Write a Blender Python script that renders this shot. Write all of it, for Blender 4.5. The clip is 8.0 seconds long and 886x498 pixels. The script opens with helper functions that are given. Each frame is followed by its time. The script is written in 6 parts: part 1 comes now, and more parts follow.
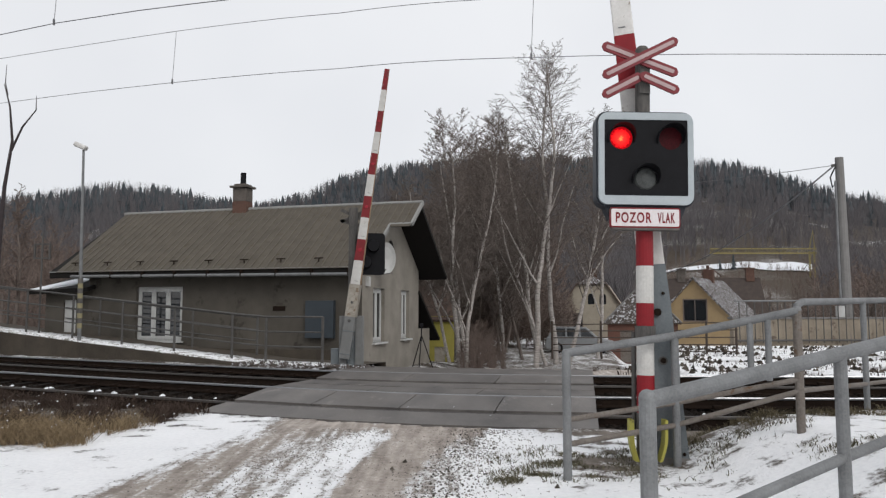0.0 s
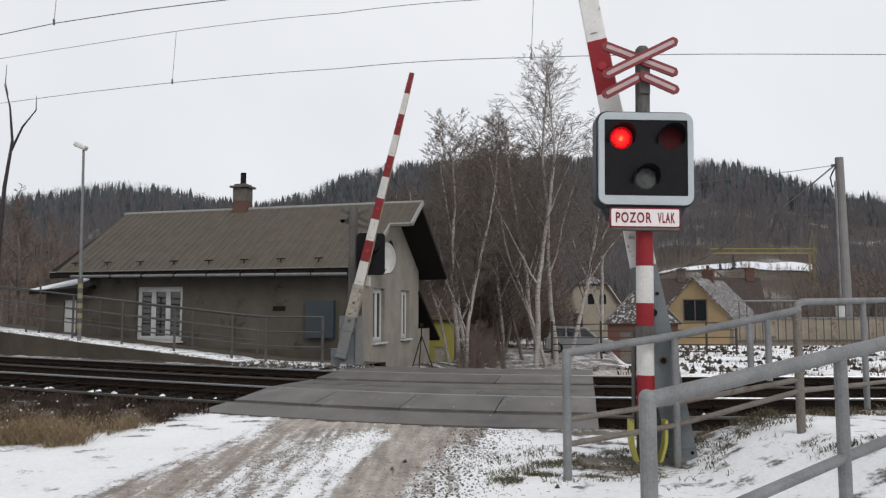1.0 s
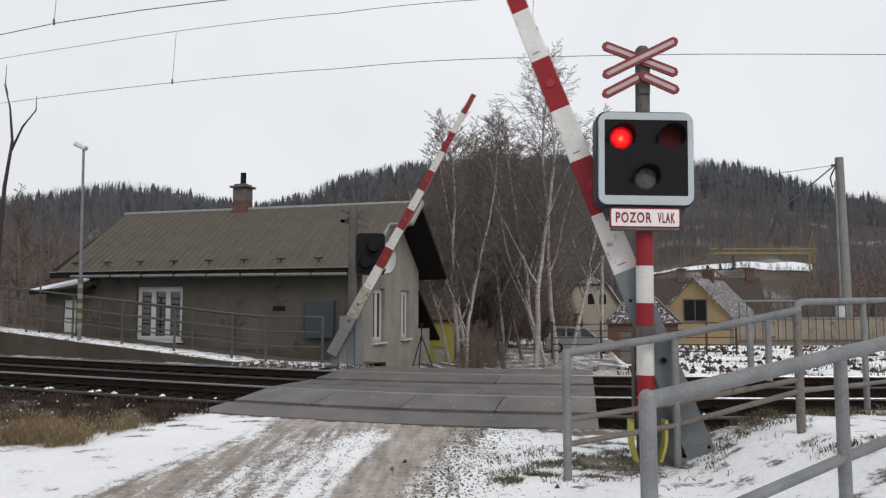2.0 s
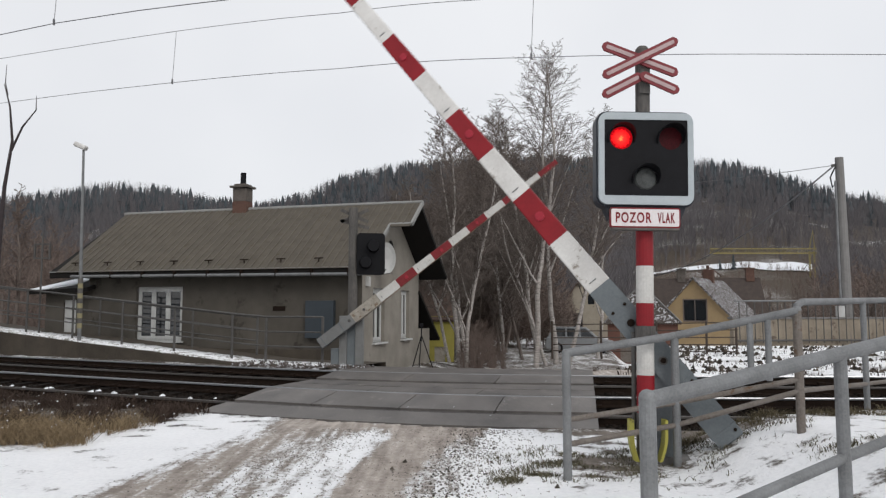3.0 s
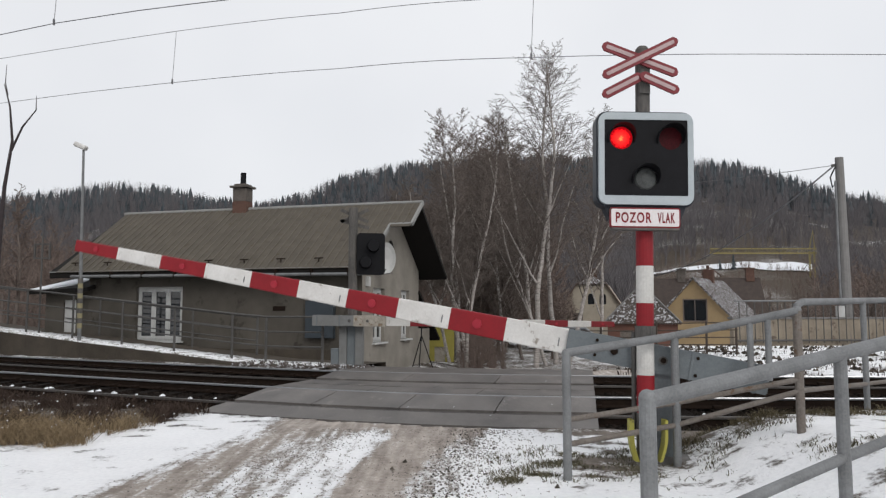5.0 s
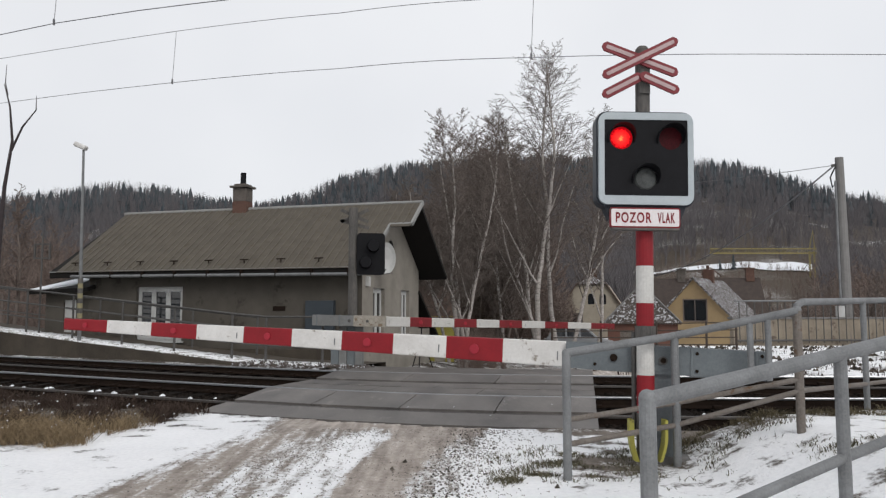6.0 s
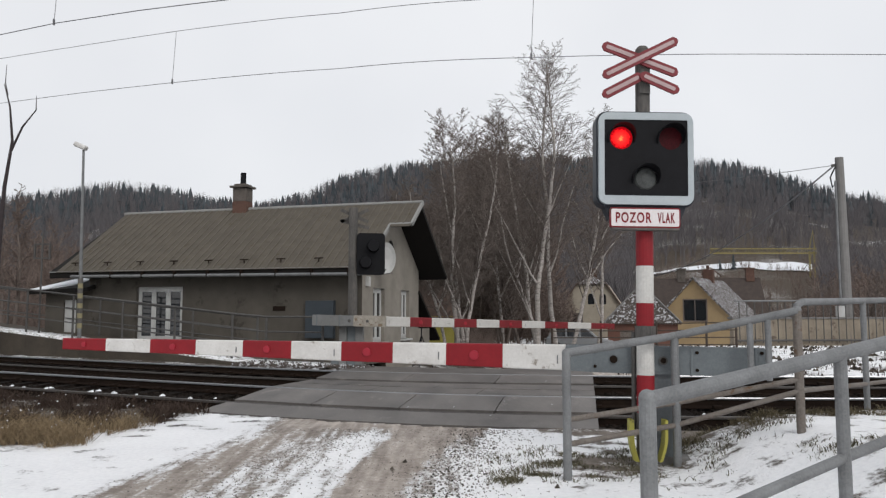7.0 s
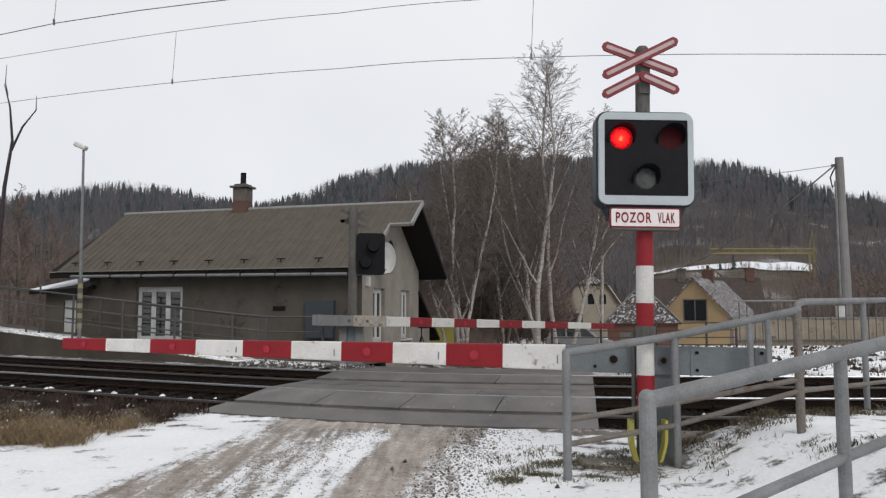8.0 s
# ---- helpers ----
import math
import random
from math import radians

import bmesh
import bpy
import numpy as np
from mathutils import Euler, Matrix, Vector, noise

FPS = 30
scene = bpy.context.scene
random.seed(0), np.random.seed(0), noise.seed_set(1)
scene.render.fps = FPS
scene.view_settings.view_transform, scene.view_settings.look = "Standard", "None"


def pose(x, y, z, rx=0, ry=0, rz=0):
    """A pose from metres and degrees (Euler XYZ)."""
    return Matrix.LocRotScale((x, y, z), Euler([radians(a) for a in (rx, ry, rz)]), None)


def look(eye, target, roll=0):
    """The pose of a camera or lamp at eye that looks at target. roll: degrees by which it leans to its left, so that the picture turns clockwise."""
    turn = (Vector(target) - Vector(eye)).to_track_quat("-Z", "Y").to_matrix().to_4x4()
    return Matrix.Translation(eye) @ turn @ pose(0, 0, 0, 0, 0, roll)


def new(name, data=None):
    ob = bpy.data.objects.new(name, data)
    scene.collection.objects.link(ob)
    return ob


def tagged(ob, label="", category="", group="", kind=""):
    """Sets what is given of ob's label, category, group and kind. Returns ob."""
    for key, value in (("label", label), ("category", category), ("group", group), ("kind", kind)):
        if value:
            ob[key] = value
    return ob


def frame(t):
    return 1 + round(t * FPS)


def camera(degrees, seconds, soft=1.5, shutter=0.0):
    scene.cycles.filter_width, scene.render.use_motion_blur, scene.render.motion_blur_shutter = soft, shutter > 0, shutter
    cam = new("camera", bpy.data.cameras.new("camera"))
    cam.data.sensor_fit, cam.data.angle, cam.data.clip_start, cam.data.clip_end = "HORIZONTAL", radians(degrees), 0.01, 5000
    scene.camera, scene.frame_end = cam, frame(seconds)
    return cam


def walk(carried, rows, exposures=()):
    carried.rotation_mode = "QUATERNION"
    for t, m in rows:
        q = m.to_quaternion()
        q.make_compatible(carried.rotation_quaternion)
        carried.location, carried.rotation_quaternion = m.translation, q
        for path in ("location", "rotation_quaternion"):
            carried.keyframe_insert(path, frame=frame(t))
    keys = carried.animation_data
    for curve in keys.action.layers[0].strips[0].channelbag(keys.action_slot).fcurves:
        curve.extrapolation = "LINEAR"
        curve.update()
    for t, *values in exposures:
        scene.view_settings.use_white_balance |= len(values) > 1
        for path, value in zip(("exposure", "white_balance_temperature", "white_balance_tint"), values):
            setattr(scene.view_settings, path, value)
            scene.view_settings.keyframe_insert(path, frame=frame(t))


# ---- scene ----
from mathutils import geometry

cam = camera(61.4155, 8.0, soft=1.3, shutter=0.5)
EYE = pose(0, 0, 1.38, 94.85, 0, 0)
walk(cam, [(0.0, EYE), (8.0, EYE)], exposures=((0.0, 0.0), (8.0, 0.0)))

# ---- overcast winter daylight ----
world = bpy.data.worlds.new("winter_sky")
scene.world = world
world.use_nodes = True
wn = world.node_tree
wn.nodes.clear()
sky = wn.nodes.new("ShaderNodeTexSky")
sky.sky_type, sky.sun_disc = "NISHITA", False
sky.sun_elevation, sky.sun_rotation = radians(24), radians(205)
tc = wn.nodes.new("ShaderNodeTexCoord")
cl = wn.nodes.new("ShaderNodeTexNoise")
cl.inputs["Scale"].default_value, cl.inputs["Detail"].default_value = 1.6, 4.0
cr = wn.nodes.new("ShaderNodeValToRGB")
cr.color_ramp.elements[0].position, cr.color_ramp.elements[0].color = 0.30, (7.6, 7.75, 8.15, 1)
cr.color_ramp.elements[1].position, cr.color_ramp.elements[1].color = 0.72, (9.0, 9.1, 9.35, 1)
wm = wn.nodes.new("ShaderNodeMix")
wm.data_type = "RGBA"
wm.inputs["Factor"].default_value = 0.94
bg = wn.nodes.new("ShaderNodeBackground")
bg.inputs["Strength"].default_value = 0.1
wo = wn.nodes.new("ShaderNodeOutputWorld")
wn.links.new(tc.outputs["Generated"], cl.inputs["Vector"])
wn.links.new(cl.outputs["Fac"], cr.inputs["Fac"])
wn.links.new(sky.outputs["Color"], wm.inputs["A"])
wn.links.new(cr.outputs["Color"], wm.inputs["B"])
wn.links.new(wm.outputs["Result"], bg.inputs["Color"])
wn.links.new(bg.outputs["Background"], wo.inputs["Surface"])
sun_data = bpy.data.lights.new("sun", "SUN")
sun_data.energy, sun_data.angle, sun_data.color = 1.3, radians(25), (1.0, 0.97, 0.93)
sun = new("sun", sun_data)
sun.matrix_world = look((0, 0, 0), (-0.35, 0.75, -0.62))


# ---- materials ----
def mat(name, a, b=None, rough=0.7, metal=0.0, scale=6.0, fine=60.0, bump=0.15, mix=0.5, stain=None, stain_at=0.62,
        dist=0.02, per_object=0.0, stretch=(1, 1, 1), spec=0.28):
    """Two colours mixed by coarse and fine noise, an optional stain colour, and a bump."""
    m = bpy.data.materials.new(name)
    m.use_nodes = True
    t = m.node_tree
    p = t.nodes["Principled BSDF"]
    b = b or tuple(c * 0.7 for c in a)
    co = t.nodes.new("ShaderNodeTexCoord")
    mp = t.nodes.new("ShaderNodeMapping")
    mp.inputs["Scale"].default_value = stretch
    t.links.new(co.outputs["Object"], mp.inputs["Vector"])
    n1, n2 = t.nodes.new("ShaderNodeTexNoise"), t.nodes.new("ShaderNodeTexNoise")
    for n, s in ((n1, scale), (n2, fine)):
        n.inputs["Scale"].default_value, n.inputs["Detail"].default_value = s, 5.0
        n.inputs["Roughness"].default_value = 0.62
        t.links.new(mp.outputs["Vector"], n.inputs["Vector"])
    ad = t.nodes.new("ShaderNodeMath")
    ad.operation = "MULTIPLY_ADD"
    ad.inputs[1].default_value = mix
    t.links.new(n2.outputs["Fac"], ad.inputs[0])
    mu = t.nodes.new("ShaderNodeMath")
    mu.operation, mu.inputs[1].default_value = "MULTIPLY", 1 - mix
    t.links.new(n1.outputs["Fac"], mu.inputs[0])
    t.links.new(mu.outputs[0], ad.inputs[2])
    r = t.nodes.new("ShaderNodeValToRGB")
    r.color_ramp.elements[0].position, r.color_ramp.elements[0].color = 0.34, (*b, 1)
    r.color_ramp.elements[1].position, r.color_ramp.elements[1].color = 0.64, (*a, 1)
    t.links.new(ad.outputs[0], r.inputs["Fac"])
    out = r.outputs["Color"]
    if stain:
        n3 = t.nodes.new("ShaderNodeTexNoise")
        n3.inputs["Scale"].default_value, n3.inputs["Detail"].default_value = scale * 1.7, 8.0
        n3.inputs["Roughness"].default_value = 0.7
        t.links.new(mp.outputs["Vector"], n3.inputs["Vector"])
        r3 = t.nodes.new("ShaderNodeValToRGB")
        r3.color_ramp.elements[0].position, r3.color_ramp.elements[1].position = stain_at, stain_at + 0.06
        t.links.new(n3.outputs["Fac"], r3.inputs["Fac"])
        mx = t.nodes.new("ShaderNodeMix")
        mx.data_type = "RGBA"
        t.links.new(r3.outputs["Color"], mx.inputs["Factor"])
        t.links.new(out, mx.inputs["A"])
        mx.inputs["B"].default_value = (*stain, 1)
        out = mx.outputs["Result"]
    if per_object:
        oi = t.nodes.new("ShaderNodeObjectInfo")
        hs = t.nodes.new("ShaderNodeHueSaturation")
        mr = t.nodes.new("ShaderNodeMapRange")
        mr.inputs["To Min"].default_value, mr.inputs["To Max"].default_value = 1 - per_object, 1 + per_object
        t.links.new(oi.outputs["Random"], mr.inputs["Value"])
        t.links.new(mr.outputs["Result"], hs.inputs["Value"])
        t.links.new(out, hs.inputs["Color"])
        out = hs.outputs["Color"]
    t.links.new(out, p.inputs["Base Color"])
    p.inputs["Roughness"].default_value, p.inputs["Metallic"].default_value = rough, metal
    p.inputs["Specular IOR Level"].default_value = spec
    if bump:
        bm_ = t.nodes.new("ShaderNodeBump")
        bm_.inputs["Strength"].default_value, bm_.inputs["Distance"].default_value = bump, dist
        t.links.new(ad.outputs[0], bm_.inputs["Height"])
        t.links.new(bm_.outputs["Normal"], p.inputs["Normal"])
    return m


def island_mat(name, dark, light, rough=0.9):
    """Colour that varies from piece to piece of one joined mesh."""
    m = bpy.data.materials.new(name)
    m.use_nodes = True
    t = m.node_tree
    p = t.nodes["Principled BSDF"]
    g = t.nodes.new("ShaderNodeNewGeometry")
    r = t.nodes.new("ShaderNodeValToRGB")
    r.color_ramp.elements[0].color, r.color_ramp.elements[1].color = (*dark, 1), (*light, 1)
    t.links.new(g.outputs["Random Per Island"], r.inputs["Fac"])
    t.links.new(r.outputs["Color"], p.inputs["Base Color"])
    p.inputs["Roughness"].default_value = rough
    p.inputs["Specular IOR Level"].default_value = 0.08
    return m


def glow(name, rim):
    """A lit red lamp: brightest in the middle, broken up by the ribs of its lens."""
    m = bpy.data.materials.new(name)
    m.use_nodes = True
    t = m.node_tree
    p = t.nodes["Principled BSDF"]
    co = t.nodes.new("ShaderNodeTexCoord")
    v = t.nodes.new("ShaderNodeTexVoronoi")
    v.inputs["Scale"].default_value = 48
    t.links.new(co.outputs["Object"], v.inputs["Vector"])
    ln = t.nodes.new("ShaderNodeVectorMath")
    ln.operation = "LENGTH"
    t.links.new(co.outputs["Object"], ln.inputs[0])
    ad = t.nodes.new("ShaderNodeMath")
    ad.operation, ad.inputs[1].default_value = "MULTIPLY_ADD", 0.22
    mu = t.nodes.new("ShaderNodeMath")
    mu.operation, mu.inputs[1].default_value = "MULTIPLY", 1 / rim
    t.links.new(ln.outputs["Value"], mu.inputs[0])
    t.links.new(v.outputs["Distance"], ad.inputs[0])
    t.links.new(mu.outputs[0], ad.inputs[2])
    r = t.nodes.new("ShaderNodeValToRGB")
    e = r.color_ramp.elements
    e[0].position, e[0].color = 0.10, (1.0, 0.36, 0.10, 1)
    e[1].position, e[1].color = 1.12, (0.30, 0.002, 0.005, 1)
    for at, c in ((0.34, (1.0, 0.040, 0.030, 1)), (0.84, (0.90, 0.010, 0.014, 1))):
        n = e.new(at)
        n.color = c
    t.links.new(ad.outputs[0], r.inputs["Fac"])
    t.links.new(r.outputs["Color"], p.inputs["Emission Color"])
    p.inputs["Emission Strength"].default_value = 1.35
    p.inputs["Base Color"].default_value = (0.02, 0.001, 0.001, 1)
    p.inputs["Specular IOR Level"].default_value = 0.0
    return m


GALV = mat("galvanised_steel", (0.215, 0.222, 0.226), (0.12, 0.122, 0.124), 0.55, 0.2, 5, 70, 0.12, 0.45, stain=(0.13, 0.095, 0.065), stain_at=0.645)
GALV_OLD = mat("weathered_steel", (0.1107, 0.1066, 0.1025), (0.0615, 0.05904, 0.05576), 0.65, 0.3, 5, 60, 0.1, stain=(0.12, 0.08, 0.05), stain_at=0.64)
RED = mat("red_paint", (0.2327, 0.009168, 0.01551), (0.1763, 0.007757, 0.01269), 0.5, 0, 5, 45, 0.05, 0.4, stain=(0.20, 0.03, 0.03), stain_at=0.68)
RED_OLD = mat("dirty_red_paint", (0.21, 0.018, 0.024), (0.13, 0.014, 0.016), 0.6, 0, 5, 40, 0.08, stain=(0.10, 0.05, 0.04), stain_at=0.6)
WHITE = mat("white_paint", (0.64, 0.63, 0.61), (0.49, 0.475, 0.455), 0.5, 0, 4, 50, 0.05, 0.4, stain=(0.24, 0.21, 0.18), stain_at=0.60)
WHITE_POST = mat("weathered_white_paint", (0.56, 0.55, 0.525), (0.44, 0.43, 0.41), 0.55, 0, 5, 40, 0.05, stain=(0.25, 0.23, 0.2), stain_at=0.63)
RAIL_BROWN = mat("brownish_worn_tube", (0.185, 0.165, 0.148), (0.10, 0.083, 0.07), 0.65, 0.1, 6, 50, 0.15, stain=(0.11, 0.07, 0.045), stain_at=0.58)
GREY_PAINT = mat("grey_paint", (0.1485, 0.1665, 0.1755), (0.1035, 0.117, 0.126), 0.55, 0, 4, 60, 0.06, stain=(0.12, 0.10, 0.08), stain_at=0.67)
OLD_PAINT = mat("worn_white_paint", (0.36, 0.335, 0.29), (0.21, 0.185, 0.155), 0.7, 0, 5, 40, 0.1, stain=(0.16, 0.11, 0.07), stain_at=0.56)
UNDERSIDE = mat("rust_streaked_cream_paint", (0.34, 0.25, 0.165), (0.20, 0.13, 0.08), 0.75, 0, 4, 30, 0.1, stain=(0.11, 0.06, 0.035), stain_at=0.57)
LEG_GREY = mat("pale_grey_steel", (0.20, 0.205, 0.205), (0.14, 0.14, 0.135), 0.65, 0.1, 3, 40, 0.06, stain=(0.13, 0.10, 0.075), stain_at=0.62)
BLACK = mat("black_paint", (0.010, 0.010, 0.012), (0.006, 0.006, 0.007), 0.6, 0, 8, 90, 0.03, spec=0.12)
CASE = mat("dark_blue_grey_casing", (0.026, 0.031, 0.040), (0.018, 0.021, 0.027), 0.5, 0, 6, 60, 0.04)
BORDER = mat("pale_enamel_border", (0.40, 0.44, 0.46), (0.33, 0.37, 0.39), 0.45, 0, 6, 60, 0.03, stain=(0.22, 0.22, 0.2), stain_at=0.70)
SIGN_WHITE = mat("sign_white", (0.70, 0.66, 0.66), (0.60, 0.56, 0.56), 0.45, 0, 8, 60, 0.02)
SIGN_RED = mat("sign_red", (0.33, 0.02, 0.035), (0.26, 0.016, 0.03), 0.5, 0, 8, 60, 0.02)
CROSS_RED = mat("faded_red", (0.195, 0.028, 0.036), (0.135, 0.024, 0.028), 0.55, 0, 10, 60, 0.04, stain=(0.24, 0.13, 0.12), stain_at=0.68)
CROSS_WHITE = mat("faded_reflective", (0.42, 0.31, 0.31), (0.32, 0.235, 0.23), 0.5, 0, 10, 60, 0.03)
OLD_POST = mat("weathered_post", (0.13, 0.12, 0.11), (0.05, 0.05, 0.05), 0.8, 0, 5, 50, 0.15, stretch=(1, 1, 0.25))
YELLOW = mat("yellow_plastic", (0.43, 0.40, 0.085), (0.32, 0.295, 0.075), 0.5, 0, 6, 40, 0.04, stain=(0.17, 0.15, 0.06), stain_at=0.60)
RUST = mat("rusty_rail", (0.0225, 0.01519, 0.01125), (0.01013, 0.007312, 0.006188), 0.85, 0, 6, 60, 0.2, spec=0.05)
RAIL_DULL = mat("dull_rail_head", (0.085, 0.078, 0.072), (0.045, 0.04, 0.037), 0.55, 0.3, 6, 80, 0.05)
RAILHEAD = mat("worn_rail_head", (0.3506, 0.357, 0.3698), (0.2423, 0.2486, 0.255), 0.28, 0.9, 6, 80, 0.02)
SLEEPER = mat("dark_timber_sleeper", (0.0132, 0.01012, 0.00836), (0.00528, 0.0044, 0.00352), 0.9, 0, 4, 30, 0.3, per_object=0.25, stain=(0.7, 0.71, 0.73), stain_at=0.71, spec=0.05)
PANEL = mat("wet_asphalt_panel", (0.1552, 0.1403, 0.1299), (0.0598, 0.0552, 0.0529), 0.42, 0, 1.5, 40, 0.15, 0.3, stain=(0.175, 0.158, 0.146), stain_at=0.585, per_object=0.06, stretch=(1.3, 0.45, 1), spec=0.4)
GROOVE = mat("dark_groove_rubber", (0.02, 0.019, 0.018), None, 0.8, 0, 8, 60, 0.1)
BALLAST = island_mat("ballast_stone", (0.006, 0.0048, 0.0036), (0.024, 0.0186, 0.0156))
PLASTER = mat("grey_plaster", (0.098, 0.088, 0.074), (0.056, 0.050, 0.042), 0.9, 0, 0.9, 40, 0.3, 0.3, stain=(0.046, 0.040, 0.033), stain_at=0.57)
PLASTER_LIGHT = mat("pale_gable_plaster", (0.264, 0.242, 0.2112), (0.1804, 0.1654, 0.1408), 0.9, 0, 1.6, 70, 0.25, 0.35, stain=(0.16, 0.145, 0.12), stain_at=0.62)
ROOF = mat("grey_brown_fibre_cement", (0.1, 0.0864, 0.068), (0.068, 0.0592, 0.048), 0.85, 0, 3, 60, 0.2, per_object=0.035, stain=(0.062, 0.047, 0.026), stain_at=0.60)
ROOF_SEAM = mat("roof_seam", (0.1347, 0.1194, 0.09622), (0.0924, 0.08085, 0.06546), 0.85, 0, 3, 60, 0.1)
RIDGE = mat("pale_ridge_cap", (0.272, 0.272, 0.264), (0.192, 0.192, 0.184), 0.8, 0, 4, 50, 0.1)
DARKWOOD_SHADE = mat("dark_boards_and_shade", (0.0104, 0.0088, 0.008), (0.0064, 0.0056, 0.0048), 0.9, 0, 5, 50, 0.2)
WINDOW_WHITE = mat("white_window_frame", (0.50, 0.505, 0.495), (0.40, 0.40, 0.39), 0.5, 0, 6, 60, 0.03)
GLASS = mat("dark_window_glass", (0.020, 0.023, 0.026), (0.012, 0.014, 0.016), 0.06, 0, 3, 20, 0.0, spec=0.8)
BRICK = mat("sooty_brick", (0.125, 0.068, 0.052), (0.06, 0.038, 0.03), 0.9, 0, 5, 40, 0.2, per_object=0.2)
SOOT = mat("sooty_plaster", (0.15, 0.13, 0.115), (0.045, 0.04, 0.036), 0.9, 0, 4, 40, 0.2)
BLUE_BOX = mat("faded_blue_paint", (0.0435, 0.054, 0.0645), (0.03375, 0.042, 0.0495), 0.6, 0, 4, 50, 0.05)
CONCRETE = mat("stained_concrete", (0.085, 0.070, 0.054), (0.040, 0.034, 0.027), 0.92, 0, 1.4, 40, 0.3, stain=(0.06, 0.05, 0.04), stain_at=0.58)
SNOW = mat("snow", (0.84, 0.86, 0.89), (0.72, 0.74, 0.78), 0.75, 0, 4, 30, 0.5, stain=(0.30, 0.27, 0.24), stain_at=0.69)
PATCHY = mat("patchy_snow", (0.86, 0.87, 0.88), (0.70, 0.71, 0.72), 0.8, 0, 3, 20, 0.5, stain=(0.13, 0.11, 0.09), stain_at=0.52)
SNOWY = mat("thin_snow_on_roof", (0.085, 0.07, 0.062), (0.05, 0.042, 0.038), 0.9, 0, 4.2, 14, 0.2, 0.65, stain=(0.50, 0.51, 0.53), stain_at=0.52)
YPLASTER = mat("yellow_ochre_plaster", (0.35, 0.255, 0.140), (0.26, 0.19, 0.11), 0.9, 0, 1.5, 40, 0.1, stain=(0.20, 0.15, 0.10), stain_at=0.66)
BEIGE = mat("beige_plaster", (0.40, 0.355, 0.285), (0.27, 0.24, 0.195), 0.9, 0, 1.2, 40, 0.1, stain=(0.14, 0.11, 0.09), stain_at=0.6)
YGREEN = mat("yellow_green_paint", (0.34, 0.30, 0.07), (0.24, 0.21, 0.05), 0.8, 0, 2, 40, 0.1)
ROOF_DARK = mat("dark_brown_roof", (0.075, 0.058, 0.05), (0.045, 0.037, 0.034), 0.9, 0, 3, 30, 0.2)
GATE_BROWN = mat("brown_gate_paint", (0.060, 0.044, 0.034), (0.034, 0.026, 0.022), 0.7, 0, 4, 40, 0.1)
SNAG_BARK = mat("dark_dead_bark", (0.055, 0.044, 0.046), (0.03, 0.025, 0.026), 0.9, 0, 3, 20, 0.1)
WALL_OLD = mat("flaking_garden_wall", (0.31, 0.265, 0.205), (0.17, 0.142, 0.112), 0.9, 0, 1.1, 30, 0.2, stain=(0.12, 0.092, 0.075), stain_at=0.57)
SHED_RED = mat("reddish_brown_boards", (0.16, 0.075, 0.055), (0.09, 0.05, 0.04), 0.9, 0, 2, 30, 0.1)
TILE_RED = mat("old_red_tile", (0.105, 0.070, 0.055), (0.065, 0.046, 0.038), 0.9, 0, 3, 30, 0.2, stain=(0.3, 0.28, 0.27), stain_at=0.66)
BIRCH = mat("birch_bark", (0.46, 0.43, 0.40), (0.13, 0.11, 0.10), 0.85, 0, 3, 12, 0.2, 0.6, stretch=(1, 1, 3), stain=(0.05, 0.045, 0.04), stain_at=0.64)
TWIG = mat("grey_brown_twigs", (0.159, 0.1299, 0.1142), (0.0952, 0.07728, 0.0672), 0.9, 0, 2, 9, 0.0)
TWIG_BIRCH = mat("pale_birch_twigs", (0.155, 0.13, 0.115), (0.085, 0.07, 0.062), 0.9, 0, 2, 9, 0.0)
BROWN_TWIG = island_mat("brown_thicket", (0.09533, 0.0715, 0.06147), (0.2208, 0.1744, 0.1518))
GRASS = island_mat("dry_straw", (0.10, 0.072, 0.044), (0.33, 0.25, 0.155))
WEED = island_mat("dull_green_weeds", (0.045, 0.040, 0.026), (0.19, 0.175, 0.12))
BANK_GRASS = island_mat("olive_brown_grass", (0.050, 0.043, 0.028), (0.185, 0.155, 0.100))
BRUSH = island_mat("dark_brown_brush", (0.022, 0.016, 0.013), (0.098, 0.070, 0.056))
# both tree colours lifted and cooled: the distance haze is painted in
CONIFER = island_mat("hazed_conifers", (0.045, 0.054, 0.062), (0.090, 0.103, 0.112))
FARTREE = island_mat("hazed_bare_wood", (0.092, 0.086, 0.091), (0.150, 0.141, 0.146))
STONE = island_mat("loose_gravel", (0.10, 0.09, 0.08), (0.34, 0.31, 0.285))
STONE_DARK = island_mat("dark_clods", (0.02, 0.017, 0.014), (0.11, 0.095, 0.08))
WIRE = mat("dark_wire", (0.15, 0.15, 0.16), None, 0.6, 0.3, 5, 20, 0.0)
POLE_CONC = mat("grey_concrete_pole", (0.20, 0.195, 0.19), (0.135, 0.13, 0.125), 0.9, 0, 3, 40, 0.15)
LAMP_ON = glow("lit_red_lamp", 0.106)
BLIND = mat("unlit_lens_blind", (0.055, 0.003, 0.006), (0.018, 0.001, 0.002), 0.5, 0, 24, 90, 0.1, spec=0.1)
LENS_DARK = mat("unlit_smoked_lens", (0.075, 0.080, 0.078), (0.03, 0.032, 0.032), 0.35, 0, 30, 90, 0.15)
CRANE_YELLOW = mat("crane_yellow", (0.30, 0.25, 0.09), (0.24, 0.2, 0.08), 0.7, 0, 2, 20, 0.0)
STRIPE_Y = mat("yellow_band", (0.27, 0.24, 0.14), None, 0.6, 0, 5, 40, 0.05)
